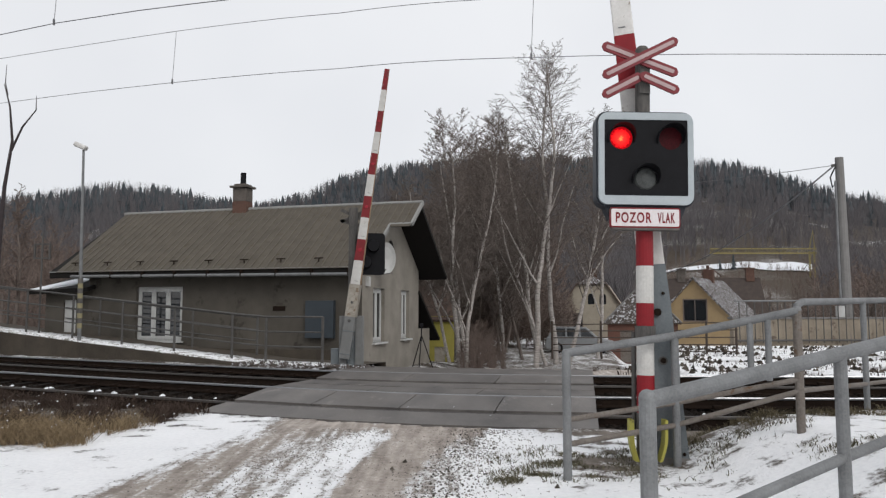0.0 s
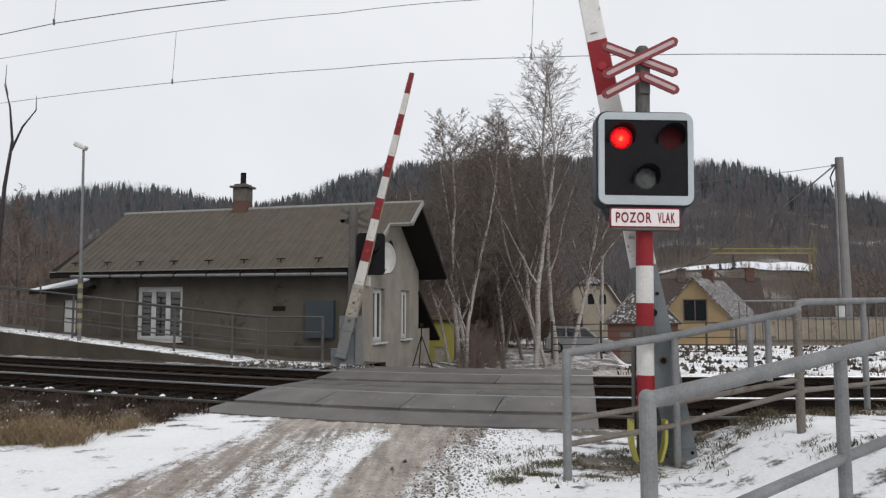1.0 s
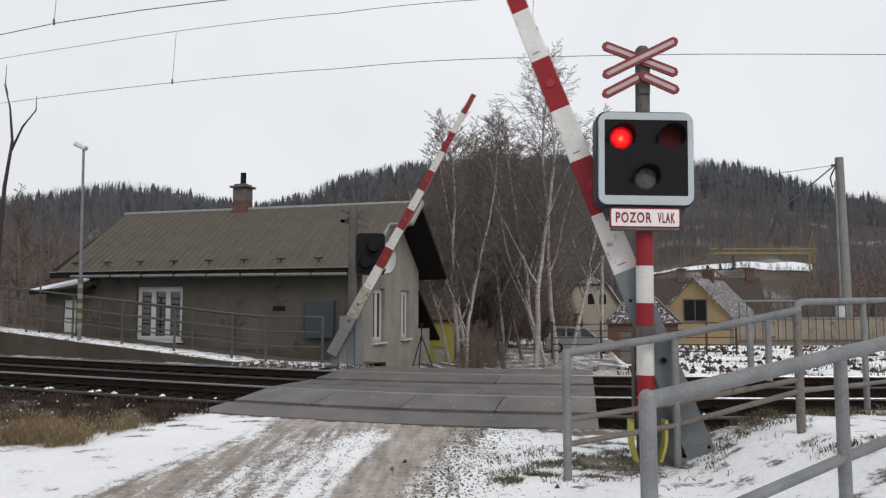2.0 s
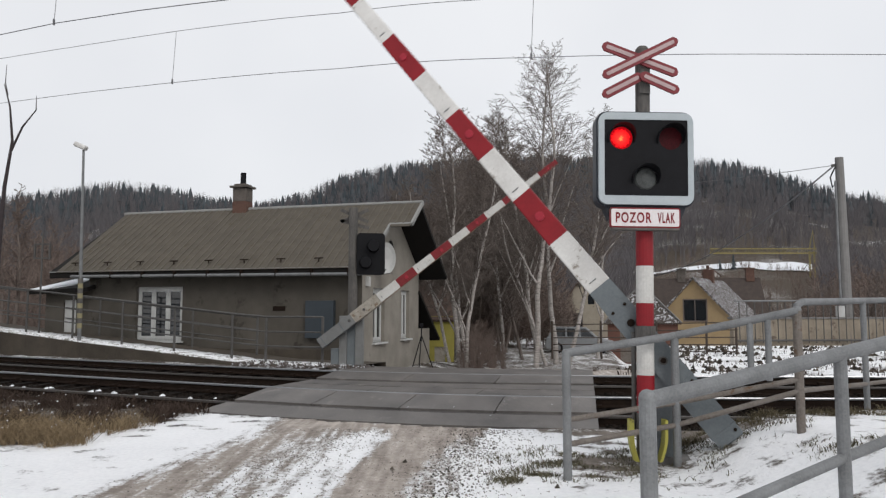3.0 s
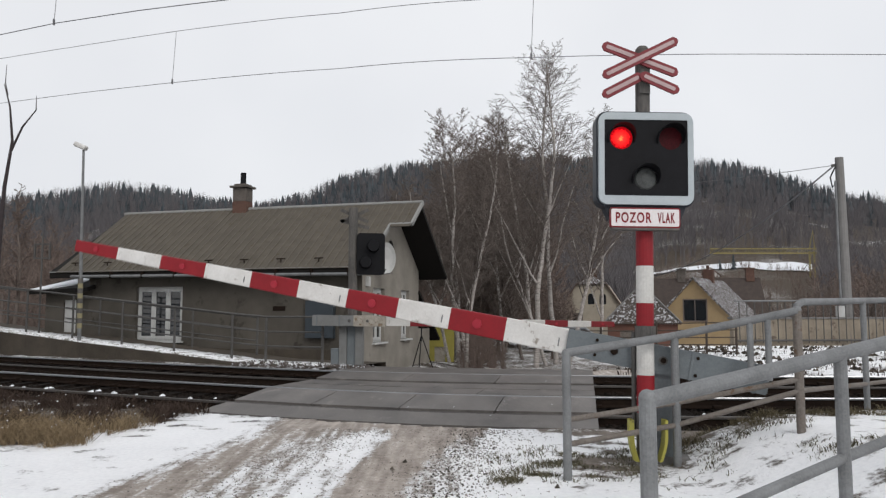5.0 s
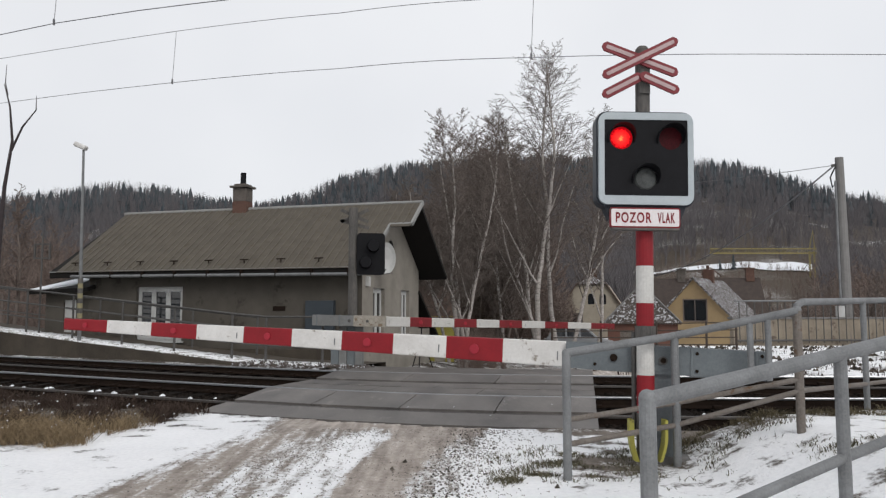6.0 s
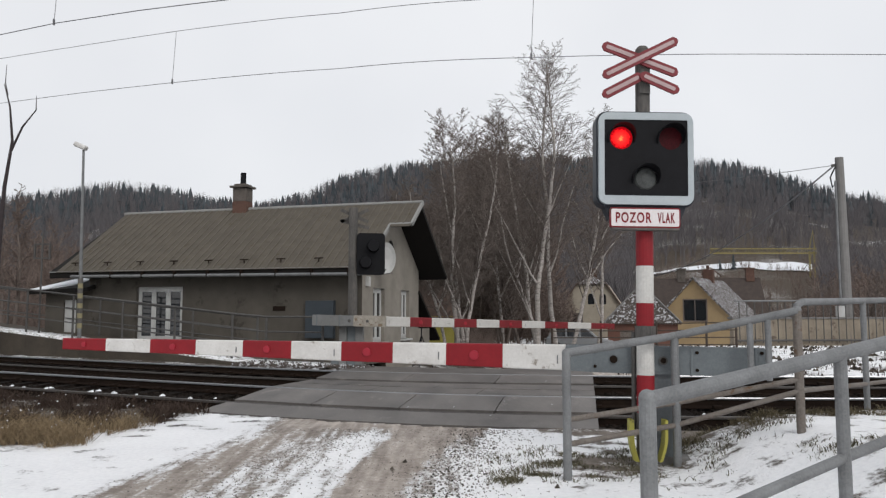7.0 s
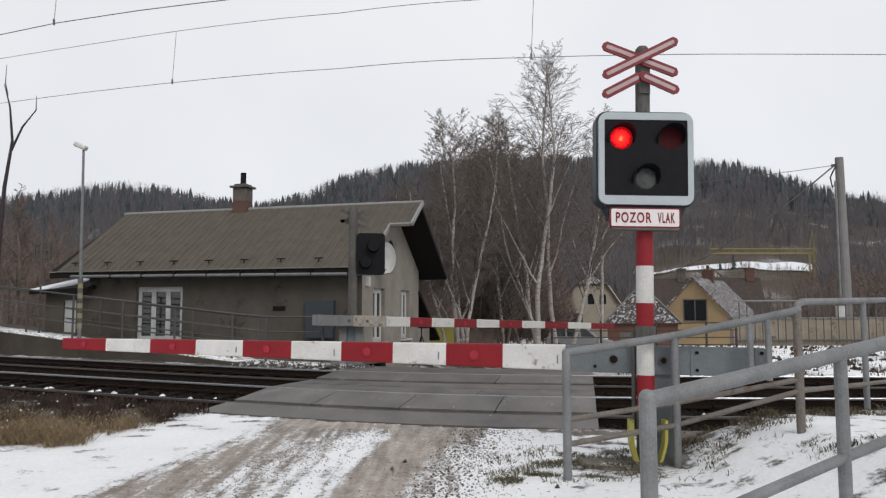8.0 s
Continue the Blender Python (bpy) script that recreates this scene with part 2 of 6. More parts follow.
CAR = mat("silver_car_paint", (0.26, 0.27, 0.28), None, 0.3, 0.2, 5, 40, 0.0)


# ---- builders ----
def part(name, bm, material, parent=None, label="", m=None, smooth=False):
    me = bpy.data.meshes.new(name)
    bm.normal_update()
    bm.to_mesh(me)
    bm.free()
    me.materials.append(material)
    if smooth:
        me.polygons.foreach_set("use_smooth", [True] * len(me.polygons))
    ob = new(name, me)
    if parent:
        ob.parent = parent
    if m is not None:
        ob.matrix_basis = m
    return tagged(ob, label)


def share(name, me, parent, m):
    ob = new(name, me)
    ob.parent, ob.matrix_basis = parent, m
    return ob


def thing(name, label, category, m=None, group="", kind=""):
    ob = new(name)
    ob.empty_display_size = 0.2
    if m is not None:
        ob.matrix_basis = m
    return tagged(ob, label, category, group, kind)


def box(bm, x0, x1, y0, y1, z0, z1, bevel=0.0):
    vs = [bm.verts.new((x, y, z)) for z in (z0, z1) for x, y in ((x0, y0), (x1, y0), (x1, y1), (x0, y1))]
    fs = [bm.faces.new([vs[i] for i in q]) for q in ((3, 2, 1, 0), (4, 5, 6, 7), (0, 1, 5, 4), (1, 2, 6, 5), (2, 3, 7, 6), (3, 0, 4, 7))]
    if bevel:
        es = list({e for f in fs for e in f.edges})
        bmesh.ops.bevel(bm, geom=es, offset=bevel, segments=2, affect="EDGES", profile=0.5)
    return bm


def tube(bm, pts, r, n=10, cap=True):
    """A round bar along points; r is one radius or one for each point."""
    pts = [Vector(p) for p in pts]
    rs = r if isinstance(r, (list, tuple)) else [r] * len(pts)
    rings, side = [], None
    for i, p in enumerate(pts):
        d = (pts[min(i + 1, len(pts) - 1)] - pts[max(i - 1, 0)]).normalized()
        if side is None:
            side = d.cross(Vector((0, 0, 1)) if abs(d.z) < 0.9 else Vector((1, 0, 0))).normalized()
        side = (side - d * side.dot(d)).normalized()
        up = d.cross(side)
        rings.append([bm.verts.new(p + (side * math.cos(k * 2 * math.pi / n) + up * math.sin(k * 2 * math.pi / n)) * rs[i]) for k in range(n)])
    for a, b in zip(rings, rings[1:]):
        for k in range(n):
            bm.faces.new((a[k], a[(k + 1) % n], b[(k + 1) % n], b[k]))
    if cap and n > 2:
        bm.faces.new(rings[0][::-1])
        bm.faces.new(rings[-1])
    return bm


def prism(bm, poly, y0, y1):
    """A polygon of (x, z) drawn out along y."""
    a = [bm.verts.new((x, y0, z)) for x, z in poly]
    b = [bm.verts.new((x, y1, z)) for x, z in poly]
    bm.faces.new(a)
    bm.faces.new(b[::-1])
    for i in range(len(poly)):
        j = (i + 1) % len(poly)
        bm.faces.new((a[j], a[i], b[i], b[j]))
    bmesh.ops.recalc_face_normals(bm, faces=bm.faces[:])
    return bm


def slab(bm, corners, thick):
    """A sheet with four or more corners and a thickness downwards along its normal."""
    c = [Vector(p) for p in corners]
    n = (c[1] - c[0]).cross(c[-1] - c[0]).normalized()
    if n.z < 0:
        n = -n
    a = [bm.verts.new(p) for p in c]
    b = [bm.verts.new(p - n * thick) for p in c]
    bm.faces.new(a)
    bm.faces.new(b[::-1])
    for i in range(len(c)):
        j = (i + 1) % len(c)
        bm.faces.new((a[j], a[i], b[i], b[j]))
    bmesh.ops.recalc_face_normals(bm, faces=bm.faces[:])
    return bm


def rounded(w, h, r, n=5):
    out = []
    for cx, cz, a0 in ((w / 2 - r, h / 2 - r, 0), (-w / 2 + r, h / 2 - r, 90), (-w / 2 + r, -h / 2 + r, 180), (w / 2 - r, -h / 2 + r, 270)):
        for k in range(n + 1):
            a = radians(a0 + 90 * k / n)
            out.append((cx + r * math.cos(a), cz + r * math.sin(a)))
    return out


def raw(name, verts, faces, material, parent=None, label="", smooth=False):
    me = bpy.data.meshes.new(name)
    me.from_pydata(verts, [], faces)
    me.materials.append(material)
    if smooth:
        me.polygons.foreach_set("use_smooth", [True] * len(me.polygons))
    ob = new(name, me)
    if parent:
        ob.parent = parent
    return tagged(ob, label)


B = bmesh.new


def clamp(v, a=0.0, b=1.0):
    return max(a, min(b, v))


# ---- lines of the two tracks ----
def bend(x, c, k, x0, w):
    return c + k * (math.sqrt((x - x0) ** 2 + w * w) - (x - x0))


def rail_y(i, x):
    """Depth of rail i (0 nearest, 3 farthest) at x."""
    near = bend(x, 9.60, 0.262, -0.2, 2.8)
    far = bend(x, 13.20, 0.285, -0.8, 4.0)
    base = near if i < 2 else far
    s = (bend(x + 0.05, 9.6, 0.262, -0.2, 2.8) - bend(x - 0.05, 9.6, 0.262, -0.2, 2.8)) / 0.1 if i < 2 else (bend(x + 0.05, 13.2, 0.285, -0.8, 4.0) - bend(x - 0.05, 13.2, 0.285, -0.8, 4.0)) / 0.1
    return base + (1.5 * math.sqrt(1 + s * s) if i % 2 else 0.0)


RAIL_Z = (0.03, 0.11, 0.055, 0.116)


def deck_z(x, y):
    """The road surface over the tracks, through the four rail heads."""
    ys = [rail_y(i, x) for i in range(4)]
    if y <= ys[0]:
        return max(0.0, 0.03 - 0.03 * (ys[0] - y) / 1.2)
    for a in range(3):
        if y <= ys[a + 1]:
            f = (y - ys[a]) / (ys[a + 1] - ys[a])
            return RAIL_Z[a] * (1 - f) + RAIL_Z[a + 1] * f
    return 0.116 - min(0.09, 0.03 * (y - ys[3]))


def road_edges(y):
    """Left and right edge of the crossing deck."""
    return -3.54 + 0.19 * (y - 10.0), 2.04 + 0.19 * (y - 10.0)


HILL_A = (-0.62, -0.50, -0.41, -0.35, -0.25, -0.18, -0.14, -0.06, 0.05, 0.16, 0.24, 0.33, 0.38, 0.44, 0.50, 0.62)
HILL_H = (51, 54, 59, 57, 51, 58, 66, 73, 78, 76, 74, 75, 73, 66, 57, 52)


def hill(x, y):
    """Height of the wooded hills behind the village."""
    r = math.hypot(x, y)
    a = math.atan2(x, y)
    rise = min(1.0, max(0.0, (y - 95.0) / 330.0))
    rise = rise * rise * (3 - 2 * rise)
    crest = float(np.interp(a, HILL_A, HILL_H))
    n = noise.noise(Vector((x * 0.012, y * 0.012, 0.3))) * 5
    return rise * (crest + n) * (1.0 if y < 520 else max(0.3, 1 - (y - 520) / 1200))


def lay(x, y):
    """Height of the ground."""
    n = noise.noise(Vector((x * 0.9, y * 0.9, 1.7))) * 0.025 + noise.noise(Vector((x * 3.1, y * 3.1, 4.1))) * 0.012
    y0, y3 = rail_y(0, x), rail_y(3, x)
    l, r = road_edges(y)
    if y < y0 - 1.0:
        z = n
        # the path rises to the side and falls off towards the track
        z += 0.36 * clamp(x - 2.15, 0.0, 1.05) * clamp((y - 3.0) / 2.0) * clamp((7.55 + 0.25 * max(0.0, x - 3.4) - y) / 0.55 + 1.0)
        return z
    if y < y3 + 1.1:
        if l + 0.1 < x < r - 0.1:
            return deck_z(x, y) - 0.14
        edge = min(1.0, (y - (y0 - 1.0)) / 0.5, max(0.0, (y3 + 1.1 - y) / 0.4))
        return n * 0.5 * (1 - edge) - 0.11 * edge
    z = n + 0.03 - 0.6 * clamp((2.2 - x) / 1.5) * clamp((y - y3 - 2.3) / 3.0) * clamp((x + 6.0) / 3.0)
    # the road dips behind the crossing towards a snowy yard
    b = 10.0 * x / y
    dip = clamp((3.0 - b) / 0.6) * clamp((b + 0.3) / 0.5)
    z = z * (1 - dip) + dip * (n + 0.03 - 0.93 * clamp((y - y3 - 2.7) / 7.0))
    yard = dip * clamp((2.6 - b) / 0.4)
    if y > 30:
        z -= 2.2 * min(1.0, (y - 30) / 18.0) ** 1.5 * (1 - yard * clamp((66 - y) / 8.0))
        z += 0.35 * yard * clamp((y - 36) / 14.0) * clamp((66 - y) / 8.0)
    return z + hill(x, y)


# ---- ground, one sheet to the horizon ----
def axis(lo, hi, step, far, grow):
    out = list(np.arange(lo, hi + 1e-6, step))
    s, v = step, hi
    while v < far[1]:
        s *= grow
        v += s
        out.append(v)
    s, v = step, lo
    low = []
    while v > far[0]:
        s *= grow
        v -= s
        low.append(v)
    return low[::-1] + out


def bank_edge(x):
    """Depth at which the snowy bank breaks off towards the track."""
    return 7.50 + 0.25 * max(0.0, x - 3.4)


def ruts(y):
    """Centre lines of the two wheel tracks and of the snow strip between them."""
    return -2.45 + 0.20 * (y - 5.93), -1.12 + 0.11 * (y - 5.93), -0.62 + 0.145 * (y - 5.93)


def cover(x, y):
    """Share of snow, of road dirt and of ballast at a place."""
    y0, y3 = rail_y(0, x), rail_y(3, x)
    l, r = road_edges(y)
    w = noise.noise(Vector((x * 0.8, y * 0.8, 9.0))) * 0.22 + noise.noise(Vector((x * 2.6, y * 0.8, 5.0))) * 0.10
    if y < y0 - 0.95:
        c1, strip, c2 = ruts(y)
        edge_l = -2.76 + 0.16 * (y - 5.93)
        at = x + w * 0.7
        knots = (edge_l - 2.6, edge_l - 0.15, edge_l + 0.15, c1, c1 + 0.35, c1 + 0.55, strip - 0.22, strip - 0.10, strip + 0.16, strip + 0.30, c2 - 0.05, c2 + 0.28, c2 + 0.40, c2 + 0.66, c2 + 0.82)
        snow = float(np.interp(at, knots, (0.80, 0.93, 0.52, 0.32, 0.38, 0.55, 0.56, 0.80, 0.78, 0.24, 0.14, 0.22, 0.50, 0.70, 0.94)))
        road = float(np.interp(at, knots, (0.0, 0.0, 1, 1, 1, 1, 1, 1, 1, 1, 1, 1, 1, 0.9, 0.3)))
        if y > y0 - 2.0 and x < c2 + 0.7:
            snow -= 0.5 * clamp((y - y0 + 2.0) / 0.8) * clamp((x - c1 + 0.9) / 0.9)
        edge = -3.2 - 0.35 * (10.0 - y)
        if x < edge and y > 7.3:
            snow -= 0.44 * clamp((edge - x) / 0.6) * clamp((y - 7.3) / 0.9)
        if x > 1.1:
            patch = 0.75 * math.exp(-((x - 1.6) / 0.9) ** 2 - ((y - 6.95) / 0.55) ** 2) + math.exp(-((x - 3.0) / 0.7) ** 2 - ((y - 8.4) / 0.3) ** 2) + 0.7 * math.exp(-((x - 4.3) / 0.8) ** 2 - ((y - 9.0) / 0.3) ** 2)
            snow -= 0.62 * patch
            if 2.0 < x < 5.6:
                snow -= 0.48 * math.exp(-((y - bank_edge(x)) / 0.24) ** 2) * clamp(0.7 + 2.6 * w)
            if y > y0 - 1.6:
                snow -= 0.5 * clamp((y - y0 + 1.6) / 0.4)
        if x > 1.0:
            snow -= 0.46 * clamp(noise.noise(Vector((x * 2.2 + y * 1.2, y * 3.4, 2.2))) * 2.2 - 0.1) + 0.34 * clamp(noise.noise(Vector((x * 5 + y * 2, y * 8, 6.2))) * 2.4 - 0.1)
        elif x < c1 - 0.5:
            snow -= 0.38 * clamp(noise.noise(Vector((x * 2.2 - y, y * 4.4, 3.2))) * 2.2 - 0.35) + 0.10 * clamp(noise.noise(Vector((x * 8, y * 10, 6.2))) * 2)
        return snow, road, 0.0
    if y < y3 + 1.0:
        if l - 0.3 < x < r + 0.2 and y < y0 - 0.3:
            return 0.12, 1.0, 0.0
        return 0.10, 0.0, 1.0
    if l < x < r + 1.5 and y < 48:
        return 0.15 + 0.30 * clamp((y - 20) / 5) + w * 1.4, 1.0 - 0.8 * clamp((y - 20) / 6), 0.0
    if y < 60:
        return (0.72 if x > 2 else 0.45) + w * 1.3, 0.0, 0.0
    return 0.28 + w * 1.5, 0.0, 0.0


xs = axis(-5.6, 6.6, 0.065, (-900, 900), 1.13)
ys = axis(4.6, 10.6, 0.065, (-60, 1500), 1.035)
gv, gc = [], []
for yy in ys:
    for xx in xs:
        gv.append((xx, yy, lay(xx, yy)))
        gc.append((*cover(xx, yy), 1.0))
nx = len(xs)
gf = [(j * nx + i, j * nx + i + 1, (j + 1) * nx + i + 1, (j + 1) * nx + i) for j in range(len(ys) - 1) for i in range(nx - 1)]


def ground_material():
    m = bpy.data.materials.new("snowy_ground")
    m.use_nodes = True
    t = m.node_tree
    p = t.nodes["Principled BSDF"]
    at = t.nodes.new("ShaderNodeAttribute")
    at.attribute_name = "cover"
    sp = t.nodes.new("ShaderNodeSeparateColor")
    t.links.new(at.outputs["Color"], sp.inputs["Color"])
    co = t.nodes.new("ShaderNodeTexCoord")

    def tex(s, d=6.0, rough=0.65):
        n = t.nodes.new("ShaderNodeTexNoise")
        n.inputs["Scale"].default_value, n.inputs["Detail"].default_value, n.inputs["Roughness"].default_value = s, d, rough
        t.links.new(co.outputs["Object"], n.inputs["Vector"])
        return n.outputs["Fac"]

    def ramp(src, a, ca, b, cb):
        r = t.nodes.new("ShaderNodeValToRGB")
        r.color_ramp.elements[0].position, r.color_ramp.elements[0].color = a, (*ca, 1)
        r.color_ramp.elements[1].position, r.color_ramp.elements[1].color = b, (*cb, 1)
        t.links.new(src, r.inputs["Fac"])
        return r.outputs["Color"]

    def mixc(f, a, b):
        x = t.nodes.new("ShaderNodeMix")
        x.data_type = "RGBA"
        t.links.new(f, x.inputs["Factor"])
        t.links.new(a, x.inputs["A"])
        t.links.new(b, x.inputs["B"])
        return x.outputs["Result"]

    def calc(op, a, b):
        x = t.nodes.new("ShaderNodeMath")
        x.operation = op
        for i, v in enumerate((a, b)):
            if isinstance(v, float):
                x.inputs[i].default_value = v
            else:
                t.links.new(v, x.inputs[i])
        return x.outputs[0]

    big, mid, small, grit = tex(0.7), tex(4.5, 8.0, 0.75), tex(22.0, 6.0, 0.7), tex(130.0, 3.0)
    soil = ramp(calc("ADD", calc("MULTIPLY", mid, 0.6), calc("MULTIPLY", grit, 0.4)), 0.36, (0.024, 0.019, 0.015), 0.64, (0.115, 0.088, 0.064))
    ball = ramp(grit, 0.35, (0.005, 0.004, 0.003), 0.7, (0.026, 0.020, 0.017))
    snow = ramp(calc("ADD", calc("MULTIPLY", big, 0.4), calc("MULTIPLY", small, 0.6)), 0.28, (0.78, 0.79, 0.81), 0.56, (0.935, 0.94, 0.95))
    mp = t.nodes.new("ShaderNodeMapping")
    mp.inputs["Rotation"].default_value = (0, 0, radians(9))
    mp.inputs["Scale"].default_value = (9.0, 0.9, 1.0)
    t.links.new(co.outputs["Object"], mp.inputs["Vector"])
    st = t.nodes.new("ShaderNodeTexNoise")
    st.inputs["Scale"].default_value, st.inputs["Detail"].default_value = 1.0, 6.0
    t.links.new(mp.outputs["Vector"], st.inputs["Vector"])
    lines = calc("SUBTRACT", st.outputs["Fac"], 0.5)
    streak = calc("MULTIPLY", calc("MULTIPLY", lines, 1.25), sp.outputs["Green"])
    dirt = ramp(calc("ADD", calc("ADD", calc("MULTIPLY", small, 0.45), calc("MULTIPLY", mid, 0.55)), calc("MULTIPLY", lines, 0.75)), 0.33, (0.225, 0.192, 0.165), 0.66, (0.52, 0.462, 0.415))
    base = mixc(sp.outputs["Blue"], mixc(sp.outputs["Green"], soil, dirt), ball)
    wob = calc("ADD", calc("ADD", calc("MULTIPLY", mid, 0.75), calc("MULTIPLY", small, 0.75)), calc("MULTIPLY", grit, 0.25))
    amount = calc("ADD", calc("ADD", sp.outputs["Red"], streak), calc("MULTIPLY", calc("SUBTRACT", wob, 0.875), 1.35))
    mask = ramp(amount, 0.40, (0, 0, 0), 0.66, (1, 1, 1))
    t.links.new(mixc(mask, base, snow), p.inputs["Base Color"])
    p.inputs["Roughness"].default_value = 0.8
    p.inputs["Specular IOR Level"].default_value = 0.3
    bu = t.nodes.new("ShaderNodeBump")
    bu.inputs["Strength"].default_value, bu.inputs["Distance"].default_value = 0.8, 0.05
    t.links.new(calc("ADD", calc("ADD", calc("MULTIPLY", mid, 0.9), calc("MULTIPLY", small, 0.6)), calc("MULTIPLY", mask, 0.25)), bu.inputs["Height"])
    t.links.new(bu.outputs["Normal"], p.inputs["Normal"])
    return m


ground = raw("ground", gv, gf, ground_material(), smooth=True)
ca = ground.data.color_attributes.new("cover", "FLOAT_COLOR", "POINT")
ca.data.foreach_set("color", np.array(gc, dtype=np.float32).ravel())
tagged(ground, "snow-dusted earth, gravel and trampled road ruts", "ground", kind="structure")


# ---- tracks ----
def rail_mesh(i, x0, x1, head):
    """A rail along its line: the foot and web, or the worn head."""
    sect = [(-0.034, -0.012), (-0.030, 0.0), (0.030, 0.0), (0.034, -0.012), (0.034, -0.034), (-0.034, -0.034)] if head else \
        [(-0.010, -0.034), (0.010, -0.034), (0.012, -0.12), (0.07, -0.145), (0.07, -0.16), (-0.07, -0.16), (-0.07, -0.145), (-0.012, -0.12)]
    bm = B()
    prev = None
    for x in np.arange(x0, x1 + 0.01, 0.6):
        y = rail_y(i, x)
        s = (rail_y(i, x + 0.05) - rail_y(i, x - 0.05)) / 0.1
        n = Vector((-s, 1, 0)).normalized()
        ring = [bm.verts.new(Vector((x, y, RAIL_Z[i])) + n * u + Vector((0, 0, v))) for u, v in sect]
        if prev:
            for k in range(len(sect)):
                bm.faces.new((prev[k], prev[(k + 1) % len(sect)], ring[(k + 1) % len(sect)], ring[k]))
        prev = ring
    bmesh.ops.recalc_face_normals(bm, faces=bm.faces[:])
    return bm


def sleeper_mesh():
    bm = box(B(), -0.12, 0.12, -1.25, 1.25, -0.15, 0.0, 0.012)
    me = bpy.data.meshes.new("sleeper")
    bm.to_mesh(me)
    bm.free()
    me.materials.append(SLEEPER)
    return me


SLEEP, CLAMP = sleeper_mesh(), bpy.data.meshes.new("clamp")
cb = box(B(), -0.07, 0.07, -0.12, 0.12, 0.0, 0.05, 0.01)
cb.to_mesh(CLAMP)
cb.free()
CLAMP.materials.append(RUST)
for tr, lab in ((0, "rusty railway track with worn heads on dark sleepers, beside the road ramp"), (2, "second rusty railway track on dark sleepers below the platform")):
    track = thing("railway_track", lab, "railway track", kind="structure")
    for i in (tr, tr + 1):
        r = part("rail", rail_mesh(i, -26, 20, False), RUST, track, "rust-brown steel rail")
        part("rail_head", rail_mesh(i, -26, 20, True), RAILHEAD if i % 2 else RAIL_DULL, r, "shiny worn running surface" if i % 2 else "dull running surface")
    x = -20.0
    while x < 13:
        ym = (rail_y(tr, x) + rail_y(tr + 1, x)) / 2
        s = (rail_y(tr, x + 0.1) - rail_y(tr, x - 0.1)) / 0.2
        l, r_ = road_edges(ym)
        if not l + 0.3 < x < r_ - 0.3:
            lean = math.degrees(math.atan((RAIL_Z[tr + 1] - RAIL_Z[tr]) / 1.5))
            zz = (RAIL_Z[tr] + RAIL_Z[tr + 1]) / 2 - 0.16
            m = pose(x, ym, zz, 0, 0, math.degrees(math.atan(s))) @ pose(0, 0, 0, lean)
            sl = share("sleeper", SLEEP, track, m)
            for u in (-0.75, 0.75):
                share("clamp", CLAMP, sl, pose(0, u, 0))
        x += 0.6 / math.sqrt(1 + s * s)


def scatter(name, spots, size, material, label, category, flat=0.6, seed=3):
    """Many small angular stones joined in one mesh."""
    rng = random.Random(seed)
    v, f = [], []
    for x, y, z in spots:
        k, s = len(v), size * rng.uniform(0.5, 1.4)
        a = rng.uniform(0, 6.28)
        for q in range(4):
            v.append((x + s * math.cos(a + q * 1.57) * rng.uniform(0.7, 1.2), y + s * math.sin(a + q * 1.57) * rng.uniform(0.7, 1.2), z - s * 0.3))
        v.append((x + s * rng.uniform(-0.4, 0.4), y + s * rng.uniform(-0.4, 0.4), z + s * flat * rng.uniform(0.6, 1.2)))
        v.append((x + s * rng.uniform(-0.5, 0.5), y + s * rng.uniform(-0.5, 0.5), z + s * flat * 0.8))
        f += [(k, k + 1, k + 4), (k + 1, k + 2, k + 5), (k + 2, k + 3, k + 5), (k + 3, k, k + 4), (k + 1, k + 5, k + 4), (k + 3, k + 4, k + 5)]
    return tagged(raw(name, v, f, material), label, category, kind="stuff")


rng = random.Random(11)
spots = []
while len(spots) < 26000:
    x = rng.uniform(-16, 11)
    y = rng.uniform(rail_y(0, x) - 0.9, rail_y(3, x) + 1.0)
    l, r_ = road_edges(y)
    if l - 0.1 < x < r_ + 0.1:
        continue
    spots.append((x, y, lay(x, y) + rng.uniform(0.0, 0.03)))
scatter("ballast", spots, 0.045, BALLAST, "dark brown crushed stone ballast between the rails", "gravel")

# ---- the road deck over the tracks, slab by slab ----
deck = thing("crossing_deck", "worn grey asphalt slabs of the level crossing with open joints", "level crossing", kind="structure")


def deck_piece(bm, xa, xb, ya, yb, gap=0.008):
    """A slab between two depth functions; ends lean with the road."""
    top = []
    for x, yf in ((xa + gap, ya), (xb - gap, ya), (xb - gap, yb), (xa + gap, yb)):
        px = x
        for _ in range(3):
            y = yf(px)
            px = x + 0.19 * (y - 12.0)
        top.append(Vector((px, y, deck_z(px, y))))
    bot = [v - Vector((0, 0, 0.13)) for v in top]
    a, b = [bm.verts.new(v) for v in top], [bm.verts.new(v) for v in bot]
    bm.faces.new(a)
    for i in range(4):
        j = (i + 1) % 4
        bm.faces.new((a[j], a[i], b[i], b[j]))
    return bm


RX0, RX1 = -3.16, 2.42


def off(i, d):
    return lambda x: rail_y(i, x) + d


